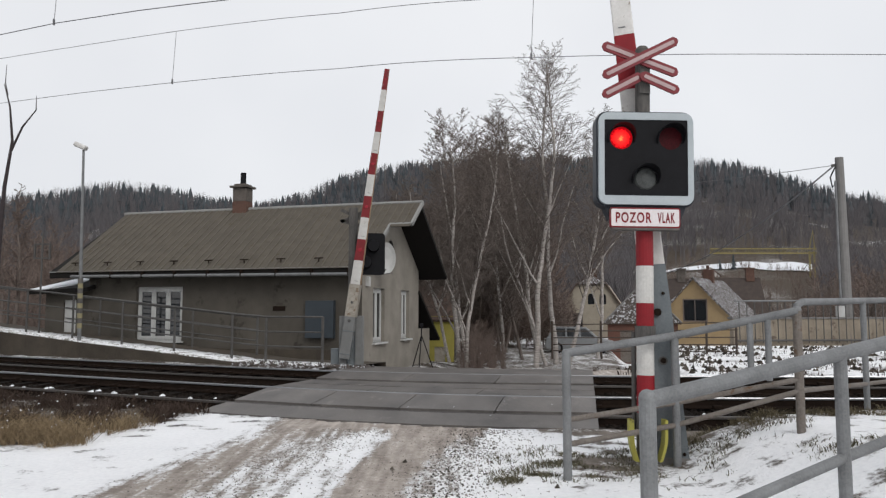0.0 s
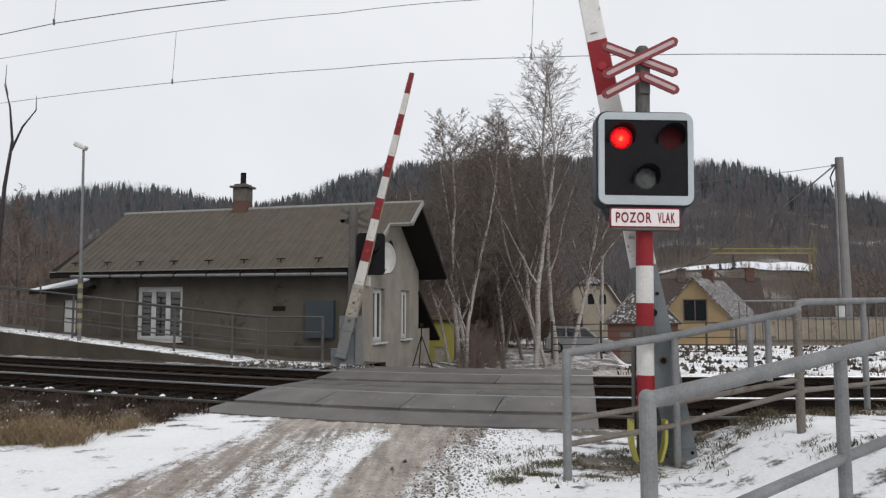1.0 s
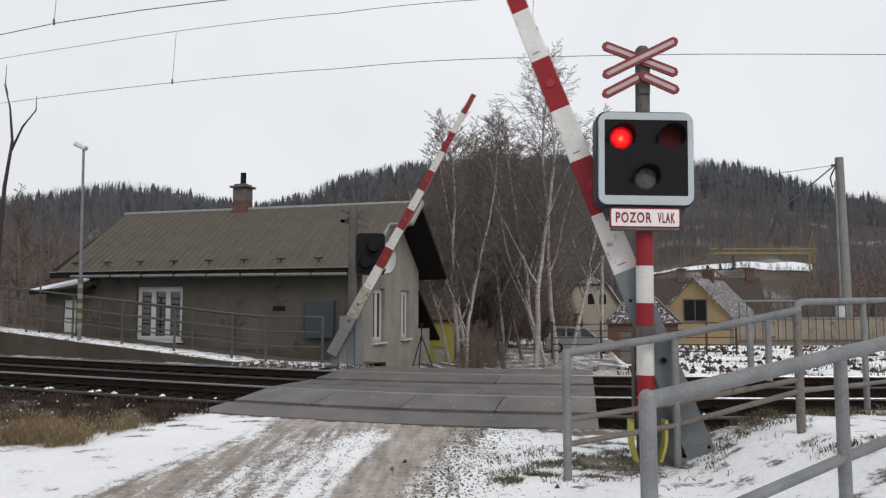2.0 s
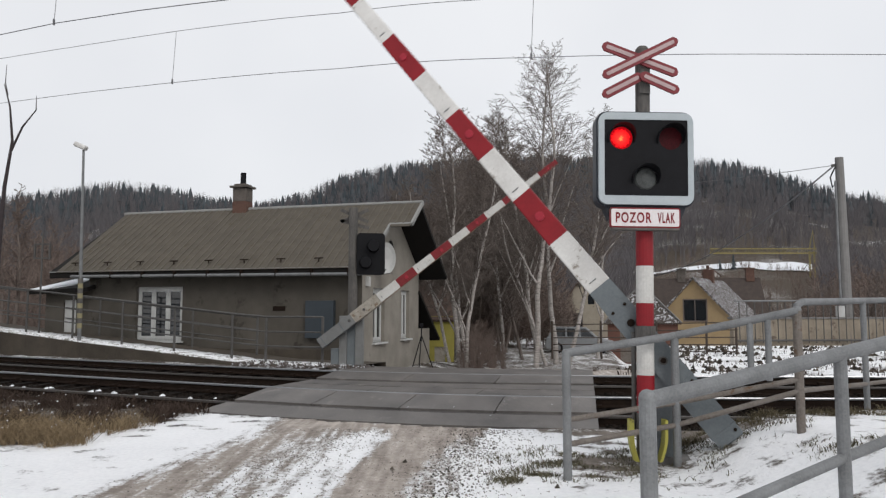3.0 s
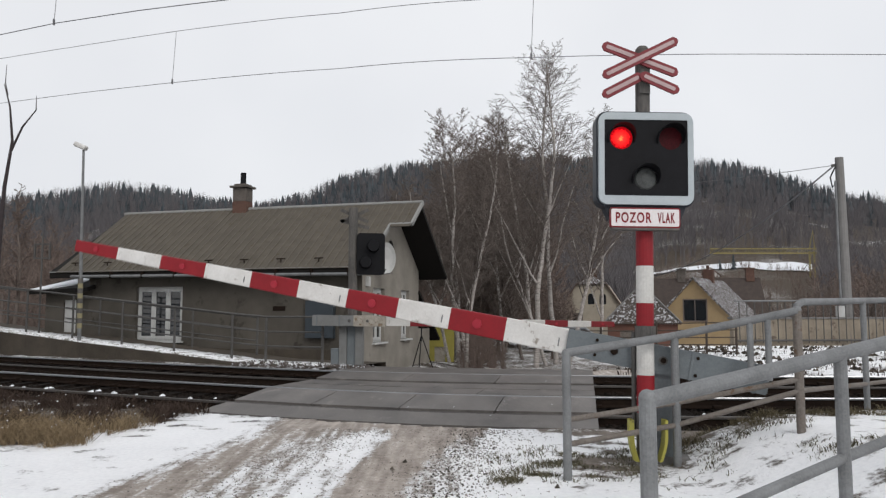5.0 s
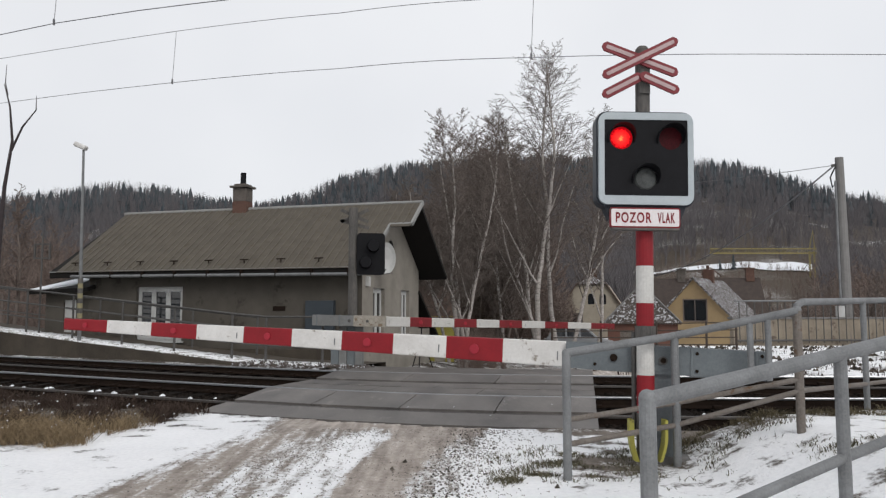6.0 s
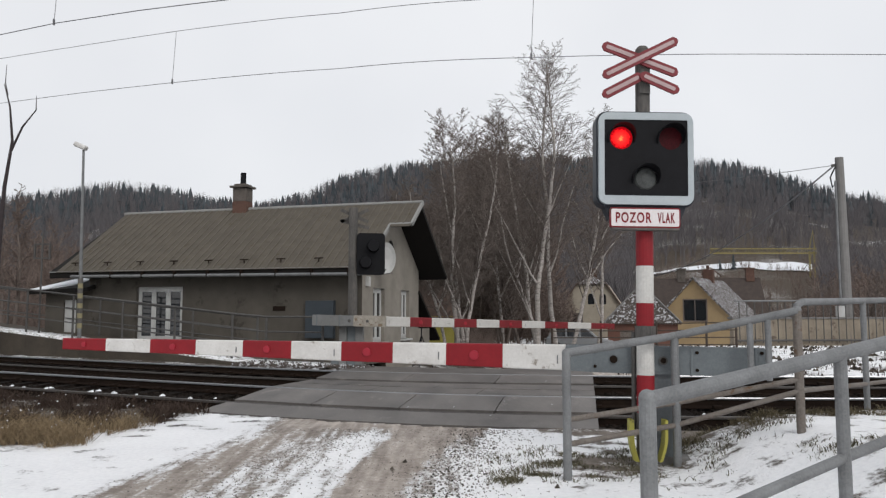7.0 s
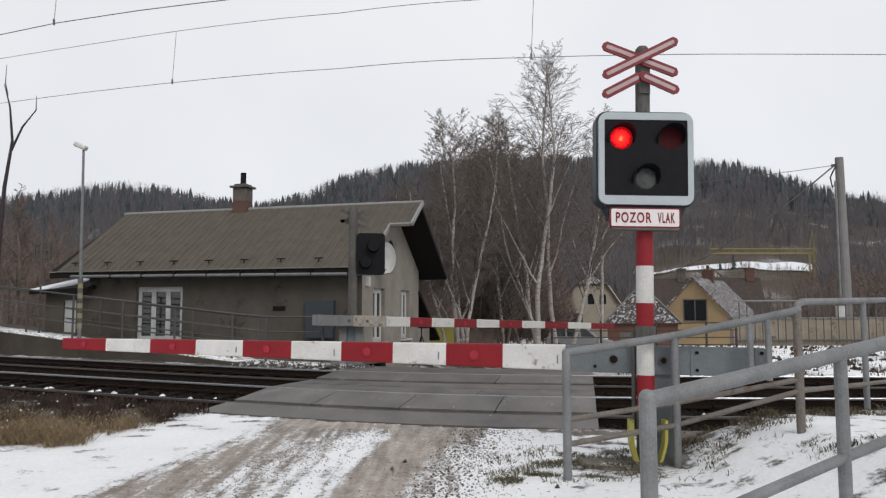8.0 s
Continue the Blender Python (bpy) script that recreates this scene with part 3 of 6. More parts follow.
rows = [(off(0, -1.0), off(0, -0.05), 5.3, "approach_slab"), (off(0, 0.20), off(1, -0.10), 1.4, "slab"), (off(1, 0.05), lambda x: (rail_y(1, x) + rail_y(2, x)) / 2 - 0.02, 1.85, "slab"),
        (lambda x: (rail_y(1, x) + rail_y(2, x)) / 2 + 0.02, off(2, -0.05), 2.7, "slab"), (off(2, 0.24), off(3, -0.10), 1.85, "slab"), (off(3, 0.05), off(3, 2.6), 2.7, "approach_slab")]
for ya, yb, w, nm in rows:
    n = max(1, round((RX1 - RX0) / w))
    for k in range(n):
        xa, xb = RX0 + (RX1 - RX0) * k / n, RX0 + (RX1 - RX0) * (k + 1) / n
        bm = B()
        m_ = 5 if nm == "approach_slab" else 1
        for q in range(m_):
            deck_piece(bm, xa + (xb - xa) * q / m_, xa + (xb - xa) * (q + 1) / m_, ya, yb, 0.008 if m_ == 1 else 0.0)
        part(nm, bm, PANEL, deck)


slivers = []
for x, y, n in ((0.15, 10.65, 9), (0.62, 9.95, 5), (1.55, 10.75, 10), (1.95, 14.3, 9), (0.9, 11.1, 8), (0.75, 10.35, 5), (-0.5, 10.7, 4)):
    slivers += [(x + 0.19 * 0.05 * k, y + 0.05 * k, deck_z(x, y) + 0.003) for k in range(n)]
scatter("joint_snow", slivers, 0.014, SNOW, "slivers of snow caught in the joints of the deck", "snow", 0.2, 27)


# ---- warning signal ----
def disc(bm, x, z, y0, y1, r, n=32):
    return tube(bm, [(x, y0, z), (x, y1, z)], r, n)


def warning_signal():
    s = thing("warning_signal", "crossing signal with flashing red lamps on a red-white striped post", "crossing signal", pose(1.855, 6.95, 0.02, 0, 0.87, 0))
    bounds = [0.0, 0.44, 0.785, 1.12, 1.445, 1.79, 2.16]
    part("post_foot", tube(B(), [(0, 0, 0), (0, 0, 0.44)], 0.085, 18), OLD_POST, s, "black lower end of the post", smooth=False)
    for k, (a, b_) in enumerate(zip(bounds[1:], bounds[2:])):
        part("post_band", tube(B(), [(0, 0, a), (0, 0, b_)], 0.080, 20), RED if k % 2 == 0 else WHITE_POST, s, "red painted band" if k % 2 == 0 else "white painted band")
    part("collar", tube(B(), [(0, 0, 1.125), (0, 0, 1.235)], 0.094, 20), OLD_POST, s, "rusty steel collar")
    part("upper_post", tube(B(), [(0, 0.03, 2.16), (0, 0.03, 3.87), (0, 0.03, 3.90)], [0.068, 0.068, 0.045], 16), OLD_POST, s, "weathered grey upper post")
    # lamp board: casing, pale border, black face with three openings
    cz = 2.785
    head = part("lamp_casing", prism(B(), rounded(0.912, 0.905, 0.10), -0.07, 0.10), CASE, s, "dark lamp casing", m=pose(-0.008, 0, cz))
    part("casing_base", prism(B(), [(-0.40, -0.40), (0.40, -0.40), (0.33, -0.57), (-0.33, -0.57)], -0.06, 0.08), CASE, head, "tapered casing underside")
    bm = B()
    o = rounded(0.880, 0.868, 0.085)
    inn = rounded(0.775, 0.715, 0.012)
    va, vb = [bm.verts.new((x, -0.115, z)) for x, z in o], [bm.verts.new((x, -0.115, z + 0.008)) for x, z in inn]
    vc, vd = [bm.verts.new((x, -0.07, z)) for x, z in o], [bm.verts.new((x, -0.07, z + 0.008)) for x, z in inn]
    n = len(o)
    for i in range(n):
        j = (i + 1) % n
        for q in ((va[i], va[j], vb[j], vb[i]), (va[j], va[i], vc[i], vc[j]), (vb[i], vb[j], vd[j], vd[i])):
            bm.faces.new(q)
    bmesh.ops.recalc_face_normals(bm, faces=bm.faces[:])
    part("border", bm, BORDER, head, "pale grey border of the lamp board")
    lamps = ((-0.230, 0.192), (0.230, 0.192), (-0.006, -0.19))
    bm = B()
    es = []
    loops = [[(-0.388, -0.35), (0.388, -0.35), (0.388, 0.366), (-0.388, 0.366)]]
    loops += [[(cx + 0.106 * math.cos(k * math.pi / 16), z + 0.106 * math.sin(k * math.pi / 16)) for k in range(32)] for cx, z in lamps]
    for lp in loops:
        v = [bm.verts.new((x, -0.108, z)) for x, z in lp]
        es += [bm.edges.new((v[i], v[(i + 1) % len(v)])) for i in range(len(v))]
    bmesh.ops.triangle_fill(bm, use_beauty=True, use_dissolve=False, edges=es, normal=(0, -1, 0))
    face = bmesh.ops.extrude_face_region(bm, geom=bm.faces[:])
    for v in face["geom"]:
        if isinstance(v, bmesh.types.BMVert):
            v.co.y += 0.006
    part("black_face", bm, BLACK, head, "matt black lamp board")
    blinds = []
    for k, (cx, z) in enumerate(lamps):
        # hood: upper part of a short tube
        bm = B()
        pr = None
        for a in range(-20, 201, 11):
            c, sn = math.cos(radians(a)), math.sin(radians(a))
            depth = 0.02 + 0.11 * clamp(sn + 0.3)
            ring = [bm.verts.new((cx + r_ * c, yy, z + r_ * sn)) for r_, yy in ((0.118, -0.105), (0.124, -0.105), (0.128, -0.105 - depth), (0.122, -0.105 - depth))]
            if pr:
                for q in range(4):
                    bm.faces.new((pr[q], pr[(q + 1) % 4], ring[(q + 1) % 4], ring[q]))
            pr = ring
        bmesh.ops.recalc_face_normals(bm, faces=bm.faces[:])
        part("hood", bm, BLACK, head, "black sun hood")
        if k < 2:
            part("lamp", disc(B(), 0, 0, -0.004, 0.004, 0.122), LAMP_ON, head, "lit red lamp", m=pose(cx, -0.081, z))
            # added sliding disc: blocks the lamp's glow to flash it, shows as unlit lens
            bl = part("blind", disc(B(), 0, 0, -0.003, 0.003, 0.116), BLIND, head, "dark red disc added to cover the lamp, seen as its unlit lens")
            blinds.append((bl, cx, z))
        else:
            part("lens", tube(B(), [(cx, -0.10, z), (cx, -0.115, z), (cx, -0.125, z)], [0.106, 0.09, 0.04], 32), LENS_DARK, head, "unlit clear lens")
    # word plate
    plate = part("word_plate", prism(B(), rounded(0.645, 0.185, 0.02), -0.02, 0.02), RED_OLD, s, "red-edged plate below the lamps", m=pose(-0.032, -0.13, 2.225))
    part("plate_field", prism(B(), rounded(0.622, 0.158, 0.012), -0.024, -0.019), SIGN_WHITE, plate, "whitish field of the plate")
    part("plate_tray", box(B(), -0.31, 0.31, -0.03, 0.06, -0.115, -0.095, 0.004), OLD_POST, plate, "rusty tray")
    for word, x0, x1 in (("POZOR", -0.272, 0.058), ("VLAK", 0.112, 0.272)):
        fc = bpy.data.curves.new("letters", "FONT")
        fc.body, fc.size, fc.extrude, fc.space_character, fc.offset = word, 0.138, 0.001, 1.2, 0.0035
        tmp = new("letters", fc)
        bpy.context.view_layer.update()
        me = bpy.data.meshes.new_from_object(tmp)
        bpy.data.objects.remove(tmp)
        me.materials.clear()
        me.materials.append(RED_OLD)
        wx, wy = [v.co.x for v in me.vertices], [v.co.y for v in me.vertices]
        me.transform(Matrix.Diagonal(((x1 - x0) / (max(wx) - min(wx)), 0.098 / (max(wy) - min(wy)), 1, 1)) @ Matrix.Translation((-min(wx), -(min(wy) + max(wy)) / 2, 0)))
        tagged(share("letters", me, plate, pose(x0, -0.0262, 0, 90)), "dark red capital letters")
    # double warning cross
    cross = part("cross_bracket", box(B(), -0.05, 0.05, -0.06, 0.0, 3.42, 3.80, 0.006), OLD_POST, s, "steel bracket of the cross")

    def arm(xa, za, xb, zb, yy):
        d = Vector((xb - xa, 0, zb - za))
        l, a = d.length, math.degrees(math.atan2(d.z, d.x))
        e = 0.045
        m = pose((xa + xb) / 2, yy, (za + zb) / 2, 0, -a, 0)
        hexa = [(-l / 2, e * 0.35), (-l / 2 + 0.03, e), (l / 2 - 0.03, e), (l / 2, e * 0.35), (l / 2, -e * 0.35), (l / 2 - 0.03, -e), (-l / 2 + 0.03, -e), (-l / 2, -e * 0.35)]
        o = part("cross_arm", prism(B(), hexa, -0.012, 0.012), CROSS_RED, cross, "faded red arm of the warning cross", m=m)
        bm = prism(B(), rounded(l - 0.075, 0.036, 0.014), -0.016, -0.010)
        bmesh.ops.transform(bm, matrix=m, verts=bm.verts[:])
        part("arm_stripe", bm, CROSS_WHITE, cross, "pale stripe")

    arm(-0.406, 3.873, 0.301, 3.605, -0.085)
    arm(-0.407, 3.562, 0.293, 3.922, -0.112)
    arm(-0.405, 3.383, -0.034, 3.584, -0.085)
    arm(-0.056, 3.584, 0.301, 3.426, -0.112)
    # yellow clips by the foot
    for sx in (-1, 1):
        bm = B()
        pr = None
        for q in range(9):
            f = q / 8
            z = 0.02 + 0.37 * f
            x = sx * (0.090 + 0.050 * math.sin(min(1, f * 1.6) * 1.57))
            ring = [bm.verts.new((x + sx * dx, dy, z)) for dx, dy in ((0, -0.13), (0.035, -0.10), (0.035, -0.02), (0, 0.0))]
            if pr:
                for e in range(4):
                    bm.faces.new((pr[e], pr[(e + 1) % 4], ring[(e + 1) % 4], ring[e]))
            pr = ring
        bmesh.ops.recalc_face_normals(bm, faces=bm.faces[:])
        part("foot_guard", bm, YELLOW, s, "bent yellow plastic guard")
    part("conduit", tube(B(), [(-0.095, 0.05, 0.3), (-0.095, 0.05, 1.18)], 0.022, 8), GALV_OLD, s, "thin steel conduit")
    return s, blinds


SIGNAL, BLINDS = warning_signal()


# ---- barriers ----
def barrier(label, m, h, worn):
    """A boom barrier; its boom runs along local x from the pivot."""
    b = thing("barrier", label, "barrier", m, group="crossing barriers")
    grey = GREY_PAINT
    if worn:
        for x0, x1 in ((-0.31, -0.12), (0.09, 0.28)):
            part("pedestal", box(B(), x0, x1, 0.13, 0.32, -0.12, h + 0.12, 0.012), LEG_GREY, b, "pale grey steel leg")
        part("drive_box", box(B(), -0.12, 0.09, 0.18, 0.30, -0.1, h - 0.1, 0.01), grey, b, "grey drive cabinet between the legs")
        part("side_box", box(B(), -0.52, -0.32, 0.16, 0.34, -0.12, 0.42, 0.01), grey, b, "small grey box")
        part("base_plate", box(B(), -0.55, 0.36, 0.05, 0.40, -0.2, -0.08, 0.008), POLE_CONC, b, "concrete footing")
    else:
        part("pedestal", box(B(), -0.15, 0.12, -0.07, 0.07, 0.0, h - 0.02, 0.012), grey, b, "grey steel pedestal")
        part("drive_box", box(B(), -0.14, 0.11, -0.34, -0.075, 0.02, h - 0.25, 0.015), grey, b, "grey drive cabinet")
        part("base_plate", box(B(), -0.22, 0.19, -0.38, 0.11, -0.06, 0.03, 0.008), POLE_CONC, b, "concrete footing")
    boom = part("boom", tube(B(), [(0, -0.13, 0), (0, 0.13, 0)], 0.04, 16), GALV_OLD, b, "boom shaft")
    boom.matrix_basis = pose(0, 0, h)
    root = LEG_GREY if worn else grey
    for sy in (-0.095, 0.095):
        part("side_arm", prism(B(), [(-0.92, -0.13), (0.55, -0.128), (0.895, -0.12), (0.895, 0.12), (0.55, 0.128), (-0.92, 0.13)], sy - 0.012, sy + 0.012), root, boom, "grey steel side arm")
    part("counterweight", box(B(), -0.94, -0.36, -0.08, 0.08, -0.125, 0.125, 0.012), grey, boom, "grey counterweight block")
    part("weight_strap", box(B(), -0.82, -0.80, -0.115, 0.115, -0.135, 0.135, 0.004), GREY_PAINT, boom, "steel strap")
    part("weight_strap", box(B(), -0.26, -0.24, -0.115, 0.115, -0.135, 0.135, 0.004), GREY_PAINT, boom, "steel strap")
    part("root_block", box(B(), 0.35, 0.90, -0.08, 0.08, -0.11, 0.11, 0.01), root, boom, "boom root")
    if worn:
        part("worn_sleeve", box(B(), 0.10, 0.895, -0.112, 0.112, -0.135, 0.135, 0.006), OLD_PAINT, boom, "worn pale paint on the boom root")
    for x in (0.0, 0.45):
        part("bolt", tube(B(), [(x, -0.10, 0), (x, -0.125, 0)], 0.035, 12), GALV_OLD, boom, "round steel bolt")
        part("bolt", tube(B(), [(x, 0.105, 0), (x, 0.128, 0), (x, 0.132, 0)], [0.036, 0.036, 0.018], 14), RUST, boom, "rusty round bolt")
    for x, z in ((-0.30, 0.08), (-0.30, -0.08), (-0.86, 0.09), (0.62, 0.07), (0.62, -0.07)):
        part("bolt", tube(B(), [(x, 0.105, z), (x, 0.119, z)], 0.016, 8), RUST, boom, "small rusty bolt")
    cuts = [0.90, 1.487] + [2.013 + 0.540 * k for k in range(9)] if worn else [0.90, 1.507] + [2.075 + 0.551 * k for k in range(9)]

    def half(s):
        return 0.122 - 0.0105 * (s - 0.9)

    for k in range(10):
        s0, s1 = cuts[k], cuts[k + 1]
        bm = B()
        h0, h1 = half(s0), half(s1)
        t0, t1 = ((0.085 - 0.0070 * q if worn else 0.05 - 0.0035 * q) for q in (k, k + 1))
        v = [bm.verts.new((x, y + 0.01, z)) for x, hh, tt in ((s0, h0, t0), (s1, h1, t1)) for y, z in ((-tt, -hh), (tt, -hh), (tt, hh), (-tt, hh))]
        for q in ((3, 2, 1, 0), (4, 5, 6, 7), (0, 1, 5, 4), (1, 2, 6, 5), (2, 3, 7, 6), (3, 0, 4, 7)):
            bm.faces.new([v[i] for i in q])
        bmesh.ops.recalc_face_normals(bm, faces=bm.faces[:])
        es = [e for e in bm.edges if abs(e.verts[0].co.x - e.verts[1].co.x) > 0.3]
        bmesh.ops.bevel(bm, geom=es, offset=0.012, segments=2, affect="EDGES", profile=0.5)
        red = k % 2 == 1
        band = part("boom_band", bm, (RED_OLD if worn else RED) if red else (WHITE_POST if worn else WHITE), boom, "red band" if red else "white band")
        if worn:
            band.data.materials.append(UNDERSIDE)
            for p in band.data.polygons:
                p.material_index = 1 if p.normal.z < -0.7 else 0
        if red:
            sm = (s0 + s1) / 2
            for sgn in (-1, 1):
                part("reflector", tube(B(), [(sm, 0.01 + sgn * (t0 - 0.004), 0), (sm, 0.01 + sgn * (t0 + 0.012), 0), (sm, 0.01 + sgn * (t0 + 0.014), 0)], [half(sm) * 0.42, half(sm) * 0.42, half(sm) * 0.30], 20), SIGN_RED, boom, "round dark red reflector")
        elif k < 8:
            for sgn in (-1, 1):
                part("latch", box(B(), s0 + 0.07, s0 + 0.082, 0.01 + sgn * t0 - 0.004, 0.01 + sgn * t0 + 0.004, -half(s0) * 0.5, half(s0) * 0.2, 0.002), GALV, boom, "small steel latch")
    return b, boom


NEAR_H, FAR_H = 0.913, 1.10
NEAR_BARRIER, NEAR_BOOM = barrier("red and white barrier boom with grey counterweight beside the signal post", pose(2.069, 7.1, 0.02, 0, 0, 167.85), NEAR_H, False)
FAR_BARRIER, FAR_BOOM = barrier("weathered red and white barrier boom across the tracks by the house", pose(-2.263, 18.3, 0.074, 0, 0, -6), FAR_H, True)


def motions():
    near = ((0.0, 84.8), (0.4, 84.5), (0.8, 81.9), (1.0, 80.0), (1.2, 78.5), (1.5, 75.9), (1.7, 73.6), (2.8, 55.2), (3.0, 50.8), (3.3, 44.2), (3.5, 39.6), (3.8, 32.1), (4.0, 27.6),
            (4.3, 21.8), (4.5, 18.1), (4.7, 14.6), (5.0, 10.7), (5.4, 6.9), (5.8, 3.7), (5.9, 3.2), (6.0, 2.8), (6.1, 2.35), (6.3, 1.5), (6.5, 0.95), (6.8, 0.85), (8.0, 0.85))
    far = ((0.0, 82.1), (0.5, 81.9), (0.8, 79.0), (1.0, 76.3), (1.2, 74.0), (1.5, 69.8), (1.7, 66.7), (2.8, 42.6), (3.0, 37.3), (3.3, 29.9), (3.5, 24.1), (3.8, 14.9), (4.0, 9.5), (4.3, 3.4),
           (4.5, 1.3), (4.7, 0.1), (5.2, -0.9), (5.8, -1.14), (8.0, -1.14))
    walk(NEAR_BOOM, [(t, pose(0, 0, NEAR_H, 0, -a, 0)) for t, a in near])
    walk(FAR_BOOM, [(t, pose(0, 0, FAR_H, 0, -a, 0)) for t, a in far])
    for k, (bl, cx, z) in enumerate(BLINDS):
        out, shut = pose(cx, -0.094, z - 0.24), pose(cx, -0.094, z)
        rows = [(0.0, out if k == 0 else shut)]
        for n in range(9):
            for t, lit in ((n + 0.27, 0), (n + 0.37, 1), (n + 0.77, 1), (n + 0.87, 0)):
                if t < 8.0:
                    rows.append((t, out if lit == k else shut))
        rows.append((8.0, out if k == 0 else shut))
        walk(bl, rows)


# ---- steel railings beside the path ----
def path_railing(label, runs, posts, m=None, material=GALV):
    r = thing("railing", label, "railing", m, group="path railings")
    for nm, pts, rad in runs:
        part(nm, tube(B(), pts, rad, 16), RAIL_BROWN if rad < 0.026 else material, r)
    for (x, y, z0, z1, rad) in posts:
        part("post", tube(B(), [(x, y, z0), (x, y, z1)], rad, 14), RAIL_BROWN if rad == 0.038 and x > 3 else material, r)
        bm = B()
        bmesh.ops.create_icosphere(bm, subdivisions=2, radius=rad * 1.06, matrix=Matrix.Translation((x, y, z1)))
        part("joint", bm, material, r, "welded tube joint", smooth=True)
    return r


R_ = 0.036
RA = path_railing("grey galvanised tube railing along the snowy path beside the signal",
                  [("top_rail", [(1.03, 6.29, 1.04), (2.12, 6.88, 1.165), (3.10, 6.55, 1.392)], R_), ("middle_rail", [(1.03, 6.29, 0.49), (2.12, 6.88, 0.56), (3.10, 6.55, 0.80)], 0.024),
                   ("lower_rail", [(1.03, 6.29, 0.29), (2.12, 6.88, 0.36), (3.10, 6.55, 0.70)], 0.024)],
                  [(1.03, 6.29, -0.05, 1.04, R_), (2.12, 6.88, -0.05, 1.165, R_)])
for x, y, z in ((2.73, 6.675, 1.306), (2.87, 6.627, 1.338)):
    part("stub", tube(B(), [(x, y, z), (x, y, 0.78)], 0.028, 12), GALV, RA, "short upright tube")
path_railing("grey galvanised tube railing on the level part of the path",
             [("top_rail", [(3.10, 6.56, 1.38), (3.11, 6.57, 1.44), (3.18, 6.62, 1.470), (4.36, 7.77, 1.50), (7.5, 10.0, 1.56)], 0.032), ("lower_rail", [(3.10, 6.56, 0.70), (4.36, 7.77, 0.645), (7.5, 10.0, 0.66)], 0.022)],
             [(3.10, 6.56, 0.1, 1.40, 0.038), (4.36, 7.77, 0.2, 1.50, 0.030), (6.0, 8.95, 0.1, 1.53, 0.030)])
path_railing("thick grey galvanised tube railing close to the path, worn and scratched",
             [("top_rail", [(0.908, 3.36, 0.99), (2.10, 3.98, 1.160), (4.2, 5.1, 1.46)], 0.038), ("lower_rail", [(0.908, 3.36, 0.38), (1.38, 3.6, 0.478), (2.10, 3.98, 0.622), (4.2, 5.1, 0.99)], 0.028)],
             [(0.908, 3.36, -0.05, 1.0, 0.038), (2.10, 3.98, -0.05, 1.160, 0.034), (3.3, 4.62, -0.05, 1.33, 0.034)])

# ---- platform with ramp ----
def plat_line(x, d):
    """A point d metres behind the far rail of the far track."""
    s = (rail_y(3, x + 0.1) - rail_y(3, x - 0.1)) / 0.2
    n = Vector((-s, 1)).normalized()
    return x + n.x * d, rail_y(3, x) + n.y * d


def plat_z(x):
    return 0.06 + 0.072 * clamp((-5.6 - x), 0.0, 30.0)


platform = thing("platform", "low concrete station platform ramping down to the crossing, snow on its edge", "platform", kind="structure")
v1, f1, v2, f2 = [], [], [], []
pxs = np.arange(-24.0, -2.7, 0.3)
rp = random.Random(5)
for i, x in enumerate(pxs):
    z = plat_z(x)
    (ax, ay), (bx, by), (cx, cy) = plat_line(x, 1.35), plat_line(x, 1.55 + rp.uniform(-0.1, 0.1)), plat_line(x, 3.6)
    v1 += [(ax, ay, -0.2), (ax, ay, z), (cx, cy, z), (cx, cy, -0.2)]
    dx, dy = plat_line(x, 1.37 + rp.uniform(0, 0.12))
    ex, ey = plat_line(x, 2.35 + rp.uniform(-0.15, 0.15))
    v2 += [(dx, dy, z + 0.004), (dx, dy, z + 0.03 + rp.uniform(0, 0.02)), (ex, ey, z + 0.03 + rp.uniform(0, 0.02)), (ex, ey, z + 0.004)]
    if i:
        for v, f in ((v1, f1), (v2, f2)):
            a = 4 * i
            for k in range(3):
                f.append((a - 4 + k, a + k, a + k + 1, a - 3 + k))
raw("platform_body", v1, f1, CONCRETE, platform, "stained concrete platform edge")
raw("snow_strip", v2, f2, PATCHY, platform, "thin strip of snow on the edge", smooth=True)


def platform_railing(d, posts, label, h, rails):
    r = thing("platform_railing", label, "railing", group="platform railings")
    pts = [(*plat_line(x, d), plat_z(x) + h) for x in posts]
    grow = [1 + 0.021 * clamp(-5.6 - x, 0, 20) for x in posts]
    for k, hh in enumerate(rails):
        part("top_rail" if k == 0 else "lower_rail", tube(B(), [(p[0], p[1], p[2] - h + hh * g) for p, g in zip(pts, grow)], 0.028 if k == 0 else 0.02, 8), GALV_OLD, r)
    for p, g in zip(pts, grow):
        part("post", tube(B(), [(p[0], p[1], p[2] - h - 0.05), (p[0], p[1], p[2] - h + h * g)], 0.035, 8), GALV_OLD, r)


platform_railing(1.75, (-22.0, -19.3, -16.7, -14.39, -12.31, -10.29, -8.36, -6.44, -5.39, -3.75), "old grey tube railing along the sloping platform", 1.20, (1.20, 0.82, 0.45))
platform_railing(3.3, (-21.0, -17.6, -15.02, -13.04, -9.21, -6.9), "second old tube railing behind the platform walk", 1.05, (1.05, 0.7, 0.4))

# ---- crossing keeper's house ----
GROW = 1.2
HM = pose(-2.059 * GROW, 19.0 * GROW, 1.38 - 1.38 * GROW, 0, 0, -15.48) @ Matrix.Scale(GROW, 4)
house = thing("house", "small grey plastered crossing keeper's house with a fibre-cement gable roof", "house", HM)
LEN, WID, EAVE, RDG = 8.3, 4.8, 2.74, 4.44


